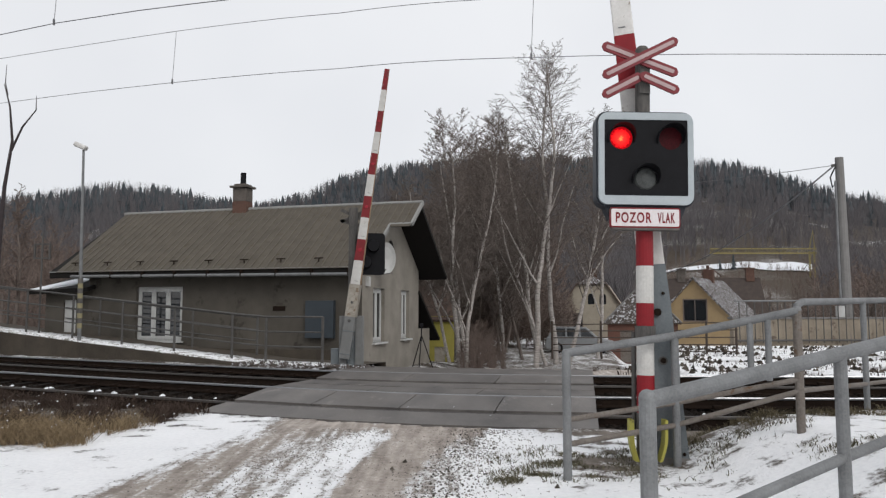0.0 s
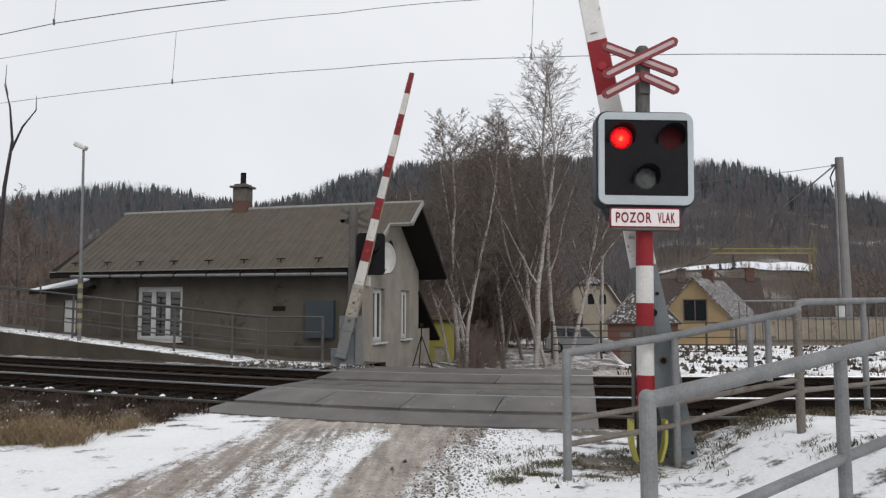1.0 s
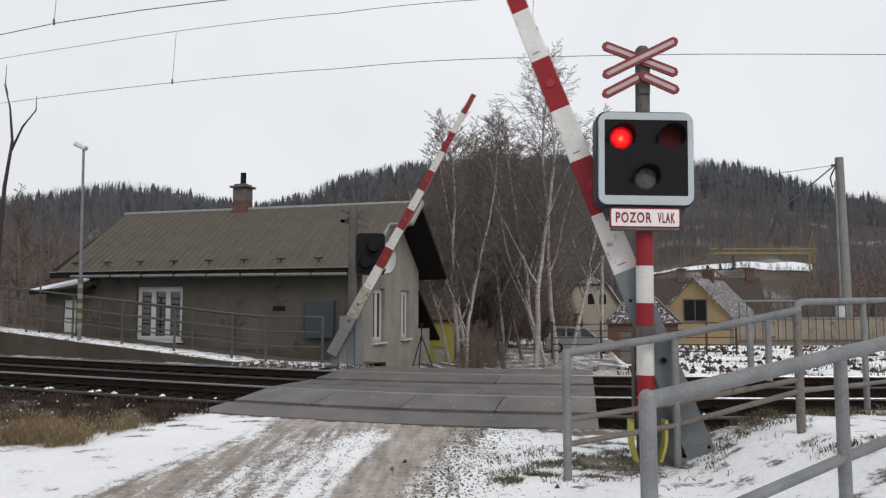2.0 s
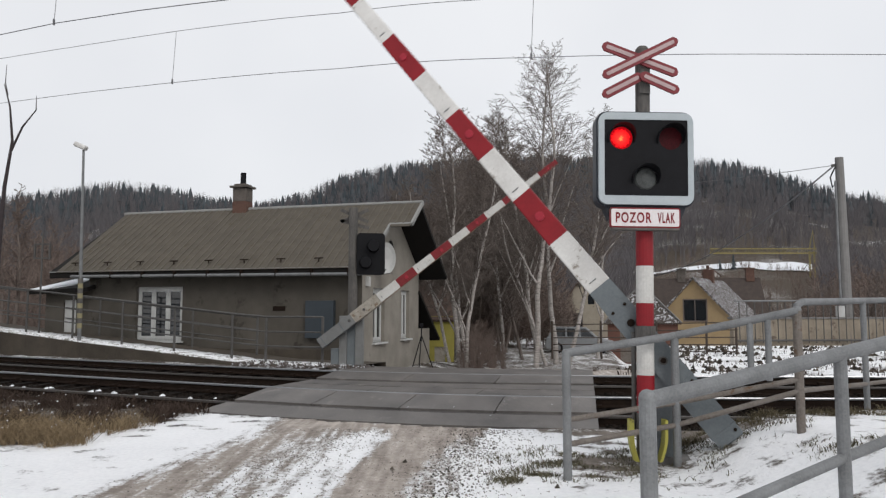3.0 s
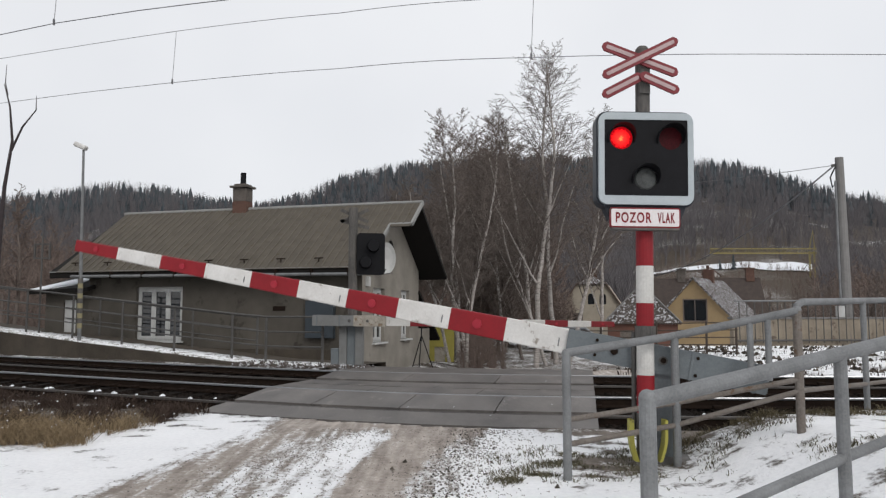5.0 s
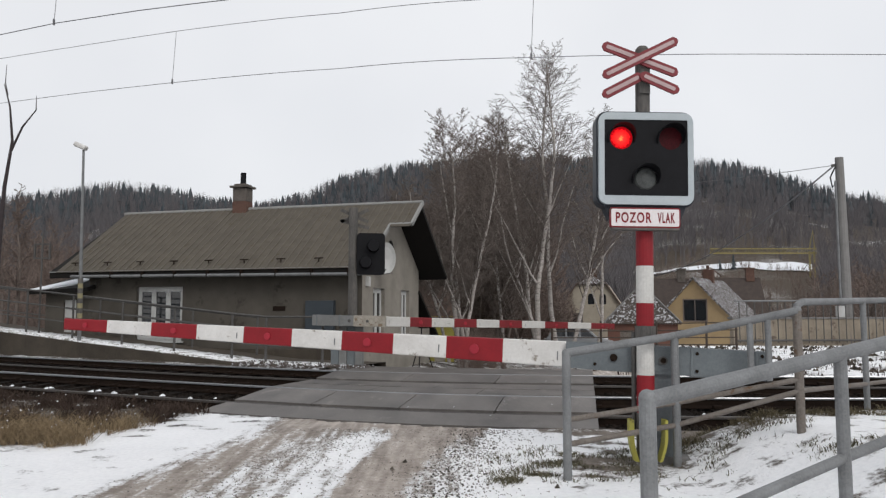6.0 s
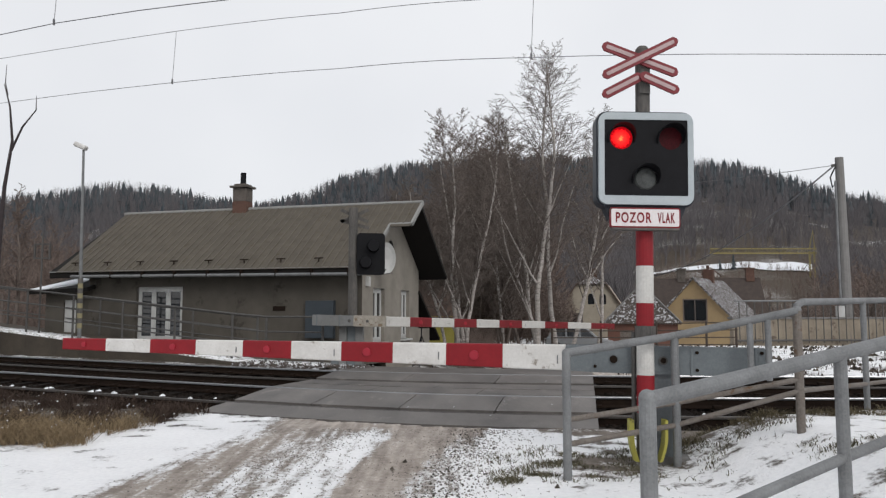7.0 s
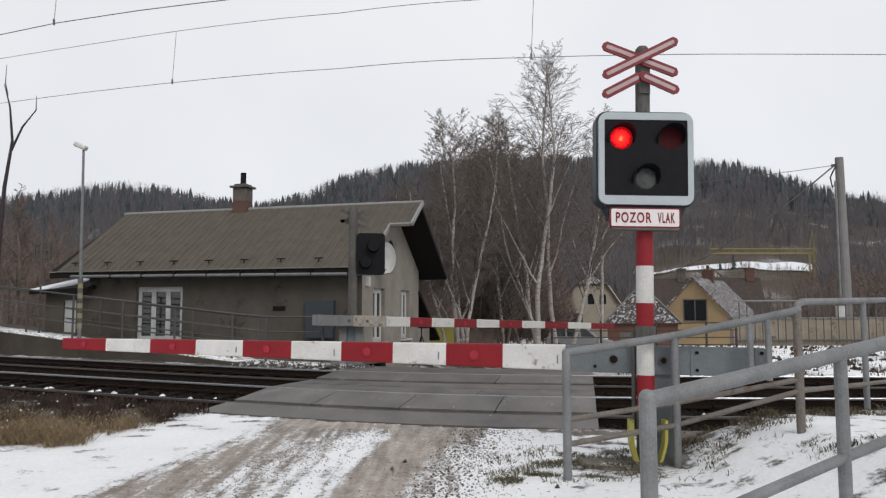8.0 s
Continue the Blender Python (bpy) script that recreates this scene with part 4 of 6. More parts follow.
def wall_panel(bm, x0, x1, z0, z1, y0, y1, holes):
    """A wall along x with rectangular openings right through it."""
    xs_ = sorted({x0, x1, *[h[0] for h in holes], *[h[1] for h in holes]})
    zs_ = sorted({z0, z1, *[h[2] for h in holes], *[h[3] for h in holes]})
    for a, b in zip(xs_, xs_[1:]):
        for c, d in zip(zs_, zs_[1:]):
            if not any(h[0] <= (a + b) / 2 <= h[1] and h[2] <= (c + d) / 2 <= h[3] for h in holes):
                box(bm, a, b, y0, y1, c, d)
    bmesh.ops.remove_doubles(bm, verts=bm.verts[:], dist=0.0005)
    return bm


FW = (-6.72, -5.24, 0.60, 2.08)
part("front_wall", wall_panel(B(), -LEN, 0, -0.3, EAVE, 0.0, 0.35, [FW]), PLASTER, house, "dull grey stained plaster wall")
part("back_wall", box(B(), -LEN, 0, WID - 0.35, WID, -0.3, EAVE), PLASTER, house)
part("end_wall", box(B(), -LEN, -LEN + 0.35, 0.35, WID - 0.35, -0.3, EAVE), PLASTER, house)
GW = [(0.80, 1.68, 0.58, 2.03), (3.10, 3.86, 0.60, 2.03)]
turn = Matrix(((0, -1, 0, 0), (1, 0, 0, 0), (0, 0, 1, 0), (0, 0, 0, 1)))
bm = wall_panel(B(), 0.35, WID - 0.35, -0.3, EAVE, 0.0, 0.35, GW)
bmesh.ops.transform(bm, matrix=turn, verts=bm.verts[:])
part("gable_wall", bm, PLASTER_LIGHT, house, "paler beige gable plaster with worn base")
bm = B()
box(bm, -0.35, 0.004, 0.002, 0.35, -0.3, EAVE)
box(bm, -0.35, 0.004, WID - 0.35, WID - 0.002, -0.3, EAVE)
prism(bm, [(0.004, EAVE), (WID - 0.004, EAVE), (WID / 2, RDG - 0.1)], 0.0, 0.35)
for v in bm.verts[-6:]:
    v.co = turn @ v.co
bmesh.ops.recalc_face_normals(bm, faces=bm.faces[:])
part("gable_top", bm, PLASTER_LIGHT, house, "pale gable plaster")
bm = prism(B(), [(0.0, EAVE), (WID, EAVE), (WID / 2, RDG - 0.1)], LEN - 0.35, LEN)
bmesh.ops.transform(bm, matrix=turn, verts=bm.verts[:])
part("end_gable", bm, PLASTER, house)
part("plinth", box(B(), -LEN, 0.0, -0.04, 0.0, -0.3, 0.42), CONCRETE, house, "crumbling stone plinth")
# attic opening in the gable: a solid dark disc painted as its shade
bm = B()
prism(bm, [(0.28 * math.cos(a * math.pi / 8) + 2.15, 0.36 * math.sin(a * math.pi / 8) + 3.05) for a in range(16)], -0.012, 0.1)
bmesh.ops.transform(bm, matrix=turn, verts=bm.verts[:])
part("attic_opening", bm, DARKWOOD_SHADE, house, "dark oval disc, the shade of an attic opening put into colour")


def window(x0, x1, z0, z1, leaves, m, sill=True):
    w = part("window", wall_panel(B(), x0, x1, z0, z1, 0.10, 0.17, [(x0 + 0.05, x1 - 0.05, z0 + 0.05, z1 - 0.05)]), WINDOW_WHITE, house, "white framed window", m=m)
    step = (x1 - x0 - 0.1) / leaves
    for k in range(leaves):
        a = x0 + 0.05 + k * step
        fr = [(a + 0.07, a + step - 0.07, z0 + 0.13, z1 - 0.13)]
        part("sash", wall_panel(B(), a + 0.004, a + step - 0.004, z0 + 0.054, z1 - 0.054, 0.085, 0.14, fr), WINDOW_WHITE, w)
        part("pane", box(B(), a + 0.06, a + step - 0.06, 0.112, 0.118, z0 + 0.12, z1 - 0.12), GLASS, w, "dark glass")
    if sill:
        part("sill", box(B(), x0 - 0.06, x1 + 0.06, -0.10, 0.10, z0 - 0.05, z0, 0.006), WINDOW_WHITE, w)


window(*FW, 3, None)
for g in GW:
    window(*g, 2, turn)
# dark sheet across the inside in place of the room's own shade
part("room_back", box(B(), -LEN + 0.4, -0.4, 1.6, 1.65, -0.2, EAVE - 0.05), DARKWOOD_SHADE, house, "dark panel, the unlit room's shade put into its colour")
# roof: two slopes, sheet by sheet, with a deeper overhang at the top of the gable
OV, SL = 0.42, (RDG - EAVE) / (WID / 2)


def on_roof(x, u, far=False, lift=0.0):
    """u runs from 0 at the ridge to 1 at the eave."""
    run = u * (WID / 2 + OV)
    z = RDG + 0.06 - SL * run + lift
    return (x, WID / 2 + run if far else WID / 2 - run, z)


def verge(u):
    return 0.86 if u < 0.36 else 0.26


roof = part("roof", slab(slab(B(), [on_roof(-9.0, 0), on_roof(0.83, 0), on_roof(0.83, 0.36), on_roof(0.24, 0.36), on_roof(0.24, 1), on_roof(-9.3, 1)], 0.10),
                         [on_roof(-9.0, 0, True), on_roof(0.83, 0, True), on_roof(0.83, 1, True), on_roof(-9.3, 1, True)], 0.10), DARKWOOD_SHADE, house, "dark boarded underside of the roof")
cols, rws = 44, 5
for c in range(cols):
    for r in range(rws):
        u0, u1 = r / rws, (r + 1) / rws + 0.012
        xe = verge((u0 + u1) / 2)
        x0, x1 = -9.05 + (0.86 + 9.05) * c / cols, -9.05 + (0.86 + 9.05) * (c + 1) / cols
        if x0 >= xe - 0.05:
            continue
        x1 = min(x1, xe)
        part("roof_sheet", slab(B(), [on_roof(x0 + 0.002, u0, False, 0.014), on_roof(x1 - 0.002, u0, False, 0.014), on_roof(x1 - 0.002, u1, False, 0.020), on_roof(x0 + 0.002, u1, False, 0.020)], 0.008), ROOF, roof)
for k in range(44):
    x = -9.05 + 9.91 * (k + 1) / 44
    if x > 0.8:
        break
    part("sheet_seam", tube(B(), [on_roof(x, 0.0, False, 0.024), on_roof(x, 1.0 if x < 0.2 else 0.36, False, 0.030)], 0.017, 6), ROOF_SEAM, roof)
part("ridge_cap", tube(B(), [(-9.1, WID / 2, RDG + 0.07), (0.88, WID / 2, RDG + 0.07)], 0.055, 8), RIDGE, roof, "pale ridge capping")
part("verge_board", slab(B(), [on_roof(0.83, 0, False, 0.03), on_roof(0.90, 0, False, 0.03), on_roof(0.90, 0.37, False, 0.03), on_roof(0.83, 0.37, False, 0.03)], 0.09), RIDGE, roof, "pale metal verge strip")
part("verge_board", slab(B(), [on_roof(0.22, 0.37, False, 0.03), on_roof(0.28, 0.37, False, 0.03), on_roof(0.28, 1, False, 0.03), on_roof(0.22, 1, False, 0.03)], 0.09), RIDGE, roof, "pale metal verge strip")
part("verge_board", slab(B(), [on_roof(0.24, 0.355, False, 0.03), on_roof(0.90, 0.355, False, 0.03), on_roof(0.90, 0.375, False, 0.03), on_roof(0.24, 0.375, False, 0.03)], 0.06), RIDGE, roof, "pale metal strip")
ex, ey, ez = on_roof(0, 1.0)
part("gutter", tube(B(), [(-8.5, ey - 0.06, ez - 0.13), (0.2, ey - 0.06, ez - 0.17)], 0.042, 10), GALV, house, "grey half-round gutter")
for k in range(9):
    part("gutter_hook", box(B(), -8.2 + k * 1.0, -8.17 + k * 1.0, ey - 0.11, ey + 0.02, ez - 0.19, ez - 0.02), RUST, house, "rusty gutter hook")
# near-black strip paints the shade between the eave and the gutter
part("eave_gap_strip", box(B(), -9.3, 0.2, ey + 0.015, ey + 0.05, ez - 0.17, ez - 0.03), DARKWOOD_SHADE, house, "dark strip for the shaded gap above the gutter")
part("eave_strip", box(B(), -9.3, 0.2, ey - 0.012, ey + 0.012, ez - 0.012, ez + 0.022), RIDGE, house, "pale metal eave strip")
for k in range(9):
    x = -8.6 + k * 1.07
    a = on_roof(x, 0.93, False, 0.03)
    part("snow_guard", box(tube(B(), [a, (a[0], a[1], a[2] + 0.10)], 0.016, 6), a[0] - 0.12, a[0] + 0.12, a[1] - 0.02, a[1] + 0.02, a[2] + 0.08, a[2] + 0.11), RUST, roof, "rusty snow guard")
part("downpipe", tube(B(), [(-0.12, ey - 0.04, ez - 0.05), (-0.14, -0.08, ez - 0.45), (-0.14, -0.08, 0.1)], 0.045, 10), GALV_OLD, house, "grey downpipe")
# chimney
ch = part("chimney", box(B(), -5.12, -4.66, WID / 2 - 0.2, WID / 2 + 0.2, RDG - 0.4, RDG + 0.30, 0.01), BRICK, house, "sooty brick chimney with a flue pipe")
part("chimney_neck", box(B(), -5.12, -4.66, WID / 2 - 0.2, WID / 2 + 0.2, RDG + 0.30, RDG + 0.72, 0.02), SOOT, ch, "plastered sooty upper part")
part("chimney_cap", slab(slab(B(), [(-5.19, 2.13, RDG + 0.78), (-4.59, 2.13, RDG + 0.78), (-4.59, 2.67, RDG + 0.78), (-5.19, 2.67, RDG + 0.78)], 0.06), [(-5.08, 2.22, RDG + 0.84), (-4.70, 2.22, RDG + 0.84), (-4.70, 2.58, RDG + 0.84), (-5.08, 2.58, RDG + 0.84)], 0.06), SOOT, ch)
part("flue", tube(B(), [(-4.88, 2.4, RDG + 0.80), (-4.88, 2.4, RDG + 1.20)], 0.085, 12), BLACK, ch, "black metal flue")
part("blue_cabinet", box(B(), -1.50, -0.72, -0.16, 0.0, 0.72, 1.68, 0.01), BLUE_BOX, house, "faded blue meter cabinet")
part("notice", box(B(), -2.5, -2.14, -0.02, 0.0, 1.42, 1.54, 0.004), RUST, house, "peeling dark patch plate")
# lean-to beyond the far eave of the gable end
part("lean_to_roof", slab(B(), [(-3.0, 4.78, 2.05), (0.06, 4.78, 2.05), (0.06, 7.1, 0.50), (-3.0, 7.1, 0.50)], 0.10), DARKWOOD_SHADE, house, "dark lean-to roof")
part("lean_to_wall", prism(B(), [(-2.9, -0.3), (-0.08, -0.3), (-0.08, 0.85), (-2.9, 0.85)], 4.82, 6.3), PLASTER_LIGHT, house, "pale lean-to wall")
part("aerial", tube(B(), [(-0.28, WID / 2, RDG), (-0.28, WID / 2, RDG + 1.25)], 0.014, 6), GALV_OLD, house, "thin aerial mast")
dish = part("satellite_dish", tube(B(), [(0.0, -0.05, 0), (0.0, 0.0, 0), (0, 0.06, 0)], [0.02, 0.30, 0.42], 24, cap=False), WINDOW_WHITE, house, "white satellite dish")
dish.matrix_basis = pose(0.36, 0.78, 2.80, 0, 0, -150)
dish.scale = (0.60, 1, 1.0)
part("dish_arm", tube(tube(B(), [(0.16, 0.74, 2.40), (0.42, 0.40, 2.36), (0.52, 0.34, 2.50)], 0.014, 6), [(0.50, 0.9, 2.42), (0.42, 0.40, 2.36)], 0.012, 6), GALV_OLD, house, "thin feed arm of the dish")
part("gable_lamp", box(B(), 0.0, 0.10, 0.22, 0.36, 2.05, 2.30, 0.01), WINDOW_WHITE, house, "small white lamp box")

# second shed behind the house, yellow-green hut and its roof
hut = thing("hut", "small yellow-green plastered hut with an old tiled roof behind the house", "hut", pose(0.06, 34.5, -0.1, 0, 0, -1))
part("wall", wall_panel(B(), -1.9, 0.45, -1.0, 1.30, 0.0, 0.2, [(-0.45, 0.05, -1.0, -0.1)]), YGREEN, hut)
part("side_wall", box(B(), 0.25, 0.45, 0.2, 3.0, -1.0, 1.30), YGREEN, hut)
part("door", box(B(), -0.45, 0.05, 0.06, 0.1, -1.0, -0.1), OLD_PAINT, hut, "weathered grey door")
part("roof", slab(B(), [(-2.4, -0.2, 1.15), (0.60, -0.2, 1.15), (0.50, 2.4, 2.9), (-2.8, 2.4, 2.9)], 0.12), TILE_RED, hut, "dark mossy tile roof")

# annex by the far end of the house
ax = thing("annex", "low plastered annex with a snow-covered flat roof beside the house", "outbuilding", pose(-10.6 * 1.15, 22.2 * 1.15, 1.38 - 1.38 * 1.15, 0, 0, -15.48) @ Matrix.Scale(1.15, 4))
part("wall", wall_panel(B(), -1.45, 0.25, -0.2, 2.05, 0.0, 0.2, [(-0.80, -0.34, 0.2, 1.75)]), PLASTER, ax)
part("door", box(B(), -0.80, -0.34, 0.06, 0.1, 0.2, 1.75), WINDOW_WHITE, ax, "white painted door")
part("roof", slab(B(), [(-1.8, -0.4, 2.02), (0.35, -0.4, 2.10), (0.35, 2.0, 2.75), (-1.8, 2.0, 2.62)], 0.12), DARKWOOD_SHADE, ax, "dark roof edge")
part("snow_cover", slab(B(), [(-0.95, -0.3, 2.10), (-0.45, 0.1, 2.225), (-0.50, 1.0, 2.46), (-0.72, 0.6, 2.345)], 0.02), SNOW, ax, "slipped patch of snow")
part("snow_cover", slab(B(), [(-1.78, -0.38, 2.05), (-1.1, -0.38, 2.075), (-0.62, 0.9, 2.42), (-1.2, 1.1, 2.46)], 0.02), SNOW, ax, "patchy snow")

# ---- signal on the far side seen from behind, with its pole ----
fs = thing("crossing_signal", "dark crossing signal seen from behind on a weathered pole", "crossing signal", pose(-2.294, 18.95, -0.05) @ Matrix.Scale(1.077, 4))
part("pole", tube(B(), [(0, 0, -0.1), (0, 0, 3.80)], 0.105, 12), OLD_POST, fs, "weathered grey pole")
fh = part("lamp_casing", prism(B(), rounded(0.66, 0.98, 0.08), -0.10, 0.10), BLACK, fs, "black lamp board back", m=pose(0.42, 0.02, 2.70, 0, 0, 8))
part("lamp_body", tube(B(), [(0.05, -0.06, 0.18), (0.05, -0.28, 0.18)], [0.16, 0.13], 14), BLACK, fh, "black lamp body")
part("lamp_body", tube(B(), [(-0.12, -0.06, -0.2), (-0.12, -0.26, -0.2)], [0.16, 0.13], 14), BLACK, fh, "black lamp body")
part("small_plate", box(B(), 0.02, 0.26, -0.075, -0.062, -0.05, 0.02), WHITE, fh, "small pale plate")
for a, zz in ((24, 3.62), (-24, 3.62), (15, 3.42)):
    part("cross_arm", box(B(), -0.36, 0.36, -0.01, 0.01, -0.04, 0.04), OLD_POST, fs, "back of a warning cross arm", m=pose(0.02, 0.09, zz, 0, a, 0))


tri = thing("tripod", "thin dark camera tripod standing by the gable wall", "tripod", pose(-0.62, 21.6, 0.0))
part("column", tube(B(), [(0, 0, 0.55), (0, 0, 0.98)], 0.018, 6), BLACK, tri)
part("head", box(B(), -0.05, 0.05, -0.03, 0.03, 0.96, 1.06, 0.01), BLACK, tri)
for a in (20, 140, 260):
    part("leg", tube(B(), [(0, 0, 0.72), (0.36 * math.cos(radians(a)), 0.36 * math.sin(radians(a)), -0.25)], 0.016, 6), BLACK, tri)


# ---- platform lamp ----
lamp = thing("street_lamp", "slim grey platform lamp with a yellow and dark striped foot", "street lamp", pose(-10.95, 22.6, 0.45, 0, -1.0, 0))
part("mast", tube(B(), [(0, 0, 0), (0, 0, 2.2), (0, 0, 5.9)], [0.06, 0.05, 0.035], 10), GALV, lamp, "grey tapered mast")
for k in range(5):
    part("foot_band", tube(B(), [(0, 0, 0.45 + 0.30 * k), (0, 0, 0.60 + 0.30 * k)], 0.075, 12), STRIPE_Y, lamp, "yellow band")
    part("foot_band", tube(B(), [(0, 0, 0.60 + 0.30 * k), (0, 0, 0.75 + 0.30 * k)], 0.075, 12), OLD_POST, lamp, "dark band")
part("lamp_head", box(B(), -0.30, 0.10, -0.12, 0.12, -0.06, 0.09, 0.05), WHITE, lamp, "pale lamp head", m=pose(0, 0, 5.97, 0, 24, 0))
pb = thing("sign_post", "thin post with a small weathered sign box by the platform", "sign", pose(-13.15, 24.4, 0.5))
part("shaft", tube(B(), [(0, 0, 0), (0, 0, 3.45)], 0.03, 8), GALV_OLD, pb)
for x0, x1, z0, z1 in ((-0.27, 0.27, 3.08, 3.13), (-0.27, 0.27, 2.62, 2.67), (-0.27, -0.22, 2.67, 3.08), (0.22, 0.27, 2.67, 3.08)):
    part("sign_frame", box(B(), x0, x1, -0.03, 0.03, z0, z1), GALV_OLD, pb, "empty square frame")


# ---- overhead line ----
def wire(name, label, pts, r=0.011, n=16):
    """A wire through given supports, smooth between them."""
    w = thing(name, label, "overhead wire", group="overhead wires")
    part("strand", tube(B(), pts, r, 5), WIRE, w)
    return w


# ---- trees ----
def limb(v, f, p, d, length, r, depth, rg, thin, droop, spread, kids, flat=9, low=0.28):
    """One limb with its side limbs, as three-sided tapering bars."""
    steps = max(2, int(length / 0.5)) if depth < 2 else 2
    pts, rad = [Vector(p)], [r]
    dd = Vector(d).normalized()
    aim = dd.copy()
    for k in range(steps):
        wob = 0.06 if depth == 0 else 0.11
        if depth == 0:
            dd = (dd + aim * 0.22).normalized()
        dd = (dd + Vector((rg.gauss(0, wob), rg.gauss(0, wob), rg.gauss(0, 0.05) + (0.03 - droop * depth if depth == 0 else 0.06 - droop * depth)))).normalized()
        pts.append(pts[-1] + dd * (length / steps))
        rad.append(max(thin, r * (1 - 0.8 * (k + 1) / steps)))
    n = 6 if depth == 0 else (3 if depth < flat else 2)
    base = len(v)
    for i, q in enumerate(pts):
        a = dd.cross(Vector((0, 1, 0.2))).normalized()
        b = dd.cross(a).normalized()
        for k in range(n):
            an = k * 2 * math.pi / n
            v.append(tuple(q + (a * math.cos(an) + b * math.sin(an)) * rad[i]))
    for i in range(len(pts) - 1):
        for k in range(n if n > 2 else 1):
            f.append((base + i * n + k, base + i * n + (k + 1) % n, base + (i + 1) * n + (k + 1) % n, base + (i + 1) * n + k))
    if depth >= len(kids):
        return
    for k in range(kids[depth]):
        t = (low if depth == 0 else 0.15) + (0.98 - low if depth == 0 else 0.82) * (k + rg.random()) / kids[depth]
        i = min(len(pts) - 2, int(t * (len(pts) - 1)))
        q = pts[i].lerp(pts[i + 1], t * (len(pts) - 1) - i)
        an = rg.uniform(0, 6.283)
        side = Vector((math.cos(an), math.sin(an), 0))
        nd = (dd * (1 - spread) + side * spread + Vector((0, 0, 0.25 if depth == 0 else 0.0))).normalized()
        side_len = length * (1 - 0.60 * t) * (rg.uniform(0.22, 0.42) if depth == 0 else rg.uniform(0.30, 0.55))
        limb(v, f, q, nd, side_len, max(thin, rad[i] * 0.36), depth + 1, rg, thin, droop, spread, kids, flat, low)


def tree(name, label, x, y, h, r, bark, twig, seed, lean=(0, 0), kids=(22, 7, 5), thin=0.006, droop=0.05, spread=0.62, stems=1, group="bare trees", flat=9, boughs=0, low=0.28):
    """A leafless tree: stems and steep boughs in bark, side limbs and twigs as its crown."""
    rg = random.Random(seed)
    z = lay(x, y) - 0.1
    o = thing(name, label, "tree", pose(x, y, z), group=group)
    tv, tf, cv, cf = [], [], [], []

    def grow(p, d, length, rad, twigs, start):
        av, af = [], []
        limb(av, af, p, d, length, rad, 0, rg, thin, droop, spread, twigs, flat, start)
        steps = max(2, int(length / 0.5))
        cut_v, cut_f = (steps + 1) * 6, steps * 6
        k = len(tv)
        tv.extend(av[:cut_v])
        tf.extend(tuple(i + k for i in q) for q in af[:cut_f])
        k = len(cv) - cut_v
        cv.extend(av[cut_v:])
        cf.extend(tuple(i + k for i in q) for q in af[cut_f:])
        return [sum((Vector(av[6 * n + q]) for q in range(6)), Vector()) / 6 for n in range(steps + 1)]

    for s in range(stems):
        d = Vector((lean[0] + (rg.uniform(-0.25, 0.25) if stems > 1 else 0), lean[1], 1)).normalized()
        hh = h * (1 if s == 0 else rg.uniform(0.7, 0.95))
        line = grow((0.25 * s * rg.uniform(-1, 1), 0, 0), d, hh, r, kids, low)
        for q in range(boughs):
            t = 0.14 + 0.44 * (q + rg.random()) / boughs
            side = rg.choice((-1, 1)) * rg.uniform(0.35, 0.6)
            bd = Vector((d.x * 0.6 + side, rg.uniform(-0.3, 0.3), 1))
            grow(line[int(t * (len(line) - 1))], bd, hh * (1 - t) * rg.uniform(0.42, 0.62), r * (1 - 0.8 * t) * 0.55, (max(8, kids[0] // 3), *kids[1:]), 0.2)
    raw("trunk", tv, tf, bark, o, smooth=True)
    raw("crown", cv, cf, twig, o, "fine bare twigs")
    return o


def spot(px, y):
    """x of a place y metres away under a bearing given as metres at ten metres."""
    return px * y / 10.0


BARE_B = "tall leafless birch with pale bark and fine hanging twigs"
for k, (b, y, h, r, lx, st) in enumerate(((1.24, 31, 13.0, 0.125, -0.02, 1), (1.50, 33, 13.6, 0.12, 0.01, 1), (1.66, 30, 10.2, 0.10, 0.11, 1), (1.30, 34, 11.2, 0.10, -0.20, 1),
                                          (0.24, 30, 9.2, 0.11, -0.05, 1), (0.35, 31, 8.6, 0.10, -0.20, 1), (0.30, 29, 8.4, 0.09, 0.12, 1), (0.10, 33, 8.0, 0.08, -0.22, 1), (2.05, 37, 11.6, 0.10, 0.02, 1),
                                          (0.80, 36, 11.6, 0.09, 0.05, 1), (1.38, 32, 9.6, 0.08, -0.32, 1), (-0.2, 36, 8.4, 0.07, -0.1, 1))):
    tree("birch", BARE_B, spot(b, y), y, h, r, BIRCH, TWIG_BIRCH, 40 + k, (lx, 0), (36, 11, 7), 0.0052, 0.09, 0.46, st, "birches", 2, 2)
rg = random.Random(77)
for k in range(22):
    y = rg.uniform(36, 50)
    b = -0.62 + 1.75 * (k + rg.random()) / 22
    top = 12.6 - 3.4 * abs(b - 0.42)
    tree("bare_tree", "leafless brown tree in the thicket behind the house", spot(b, y), y, top * y / 40 * rg.uniform(0.78, 1.02), 0.08, TWIG, TWIG, 100 + k, (rg.uniform(-0.22, 0.22), 0), (40, 12, 8), 0.0078, 0.0, 0.58, 1, "thicket trees", 2, 3, 0.12)
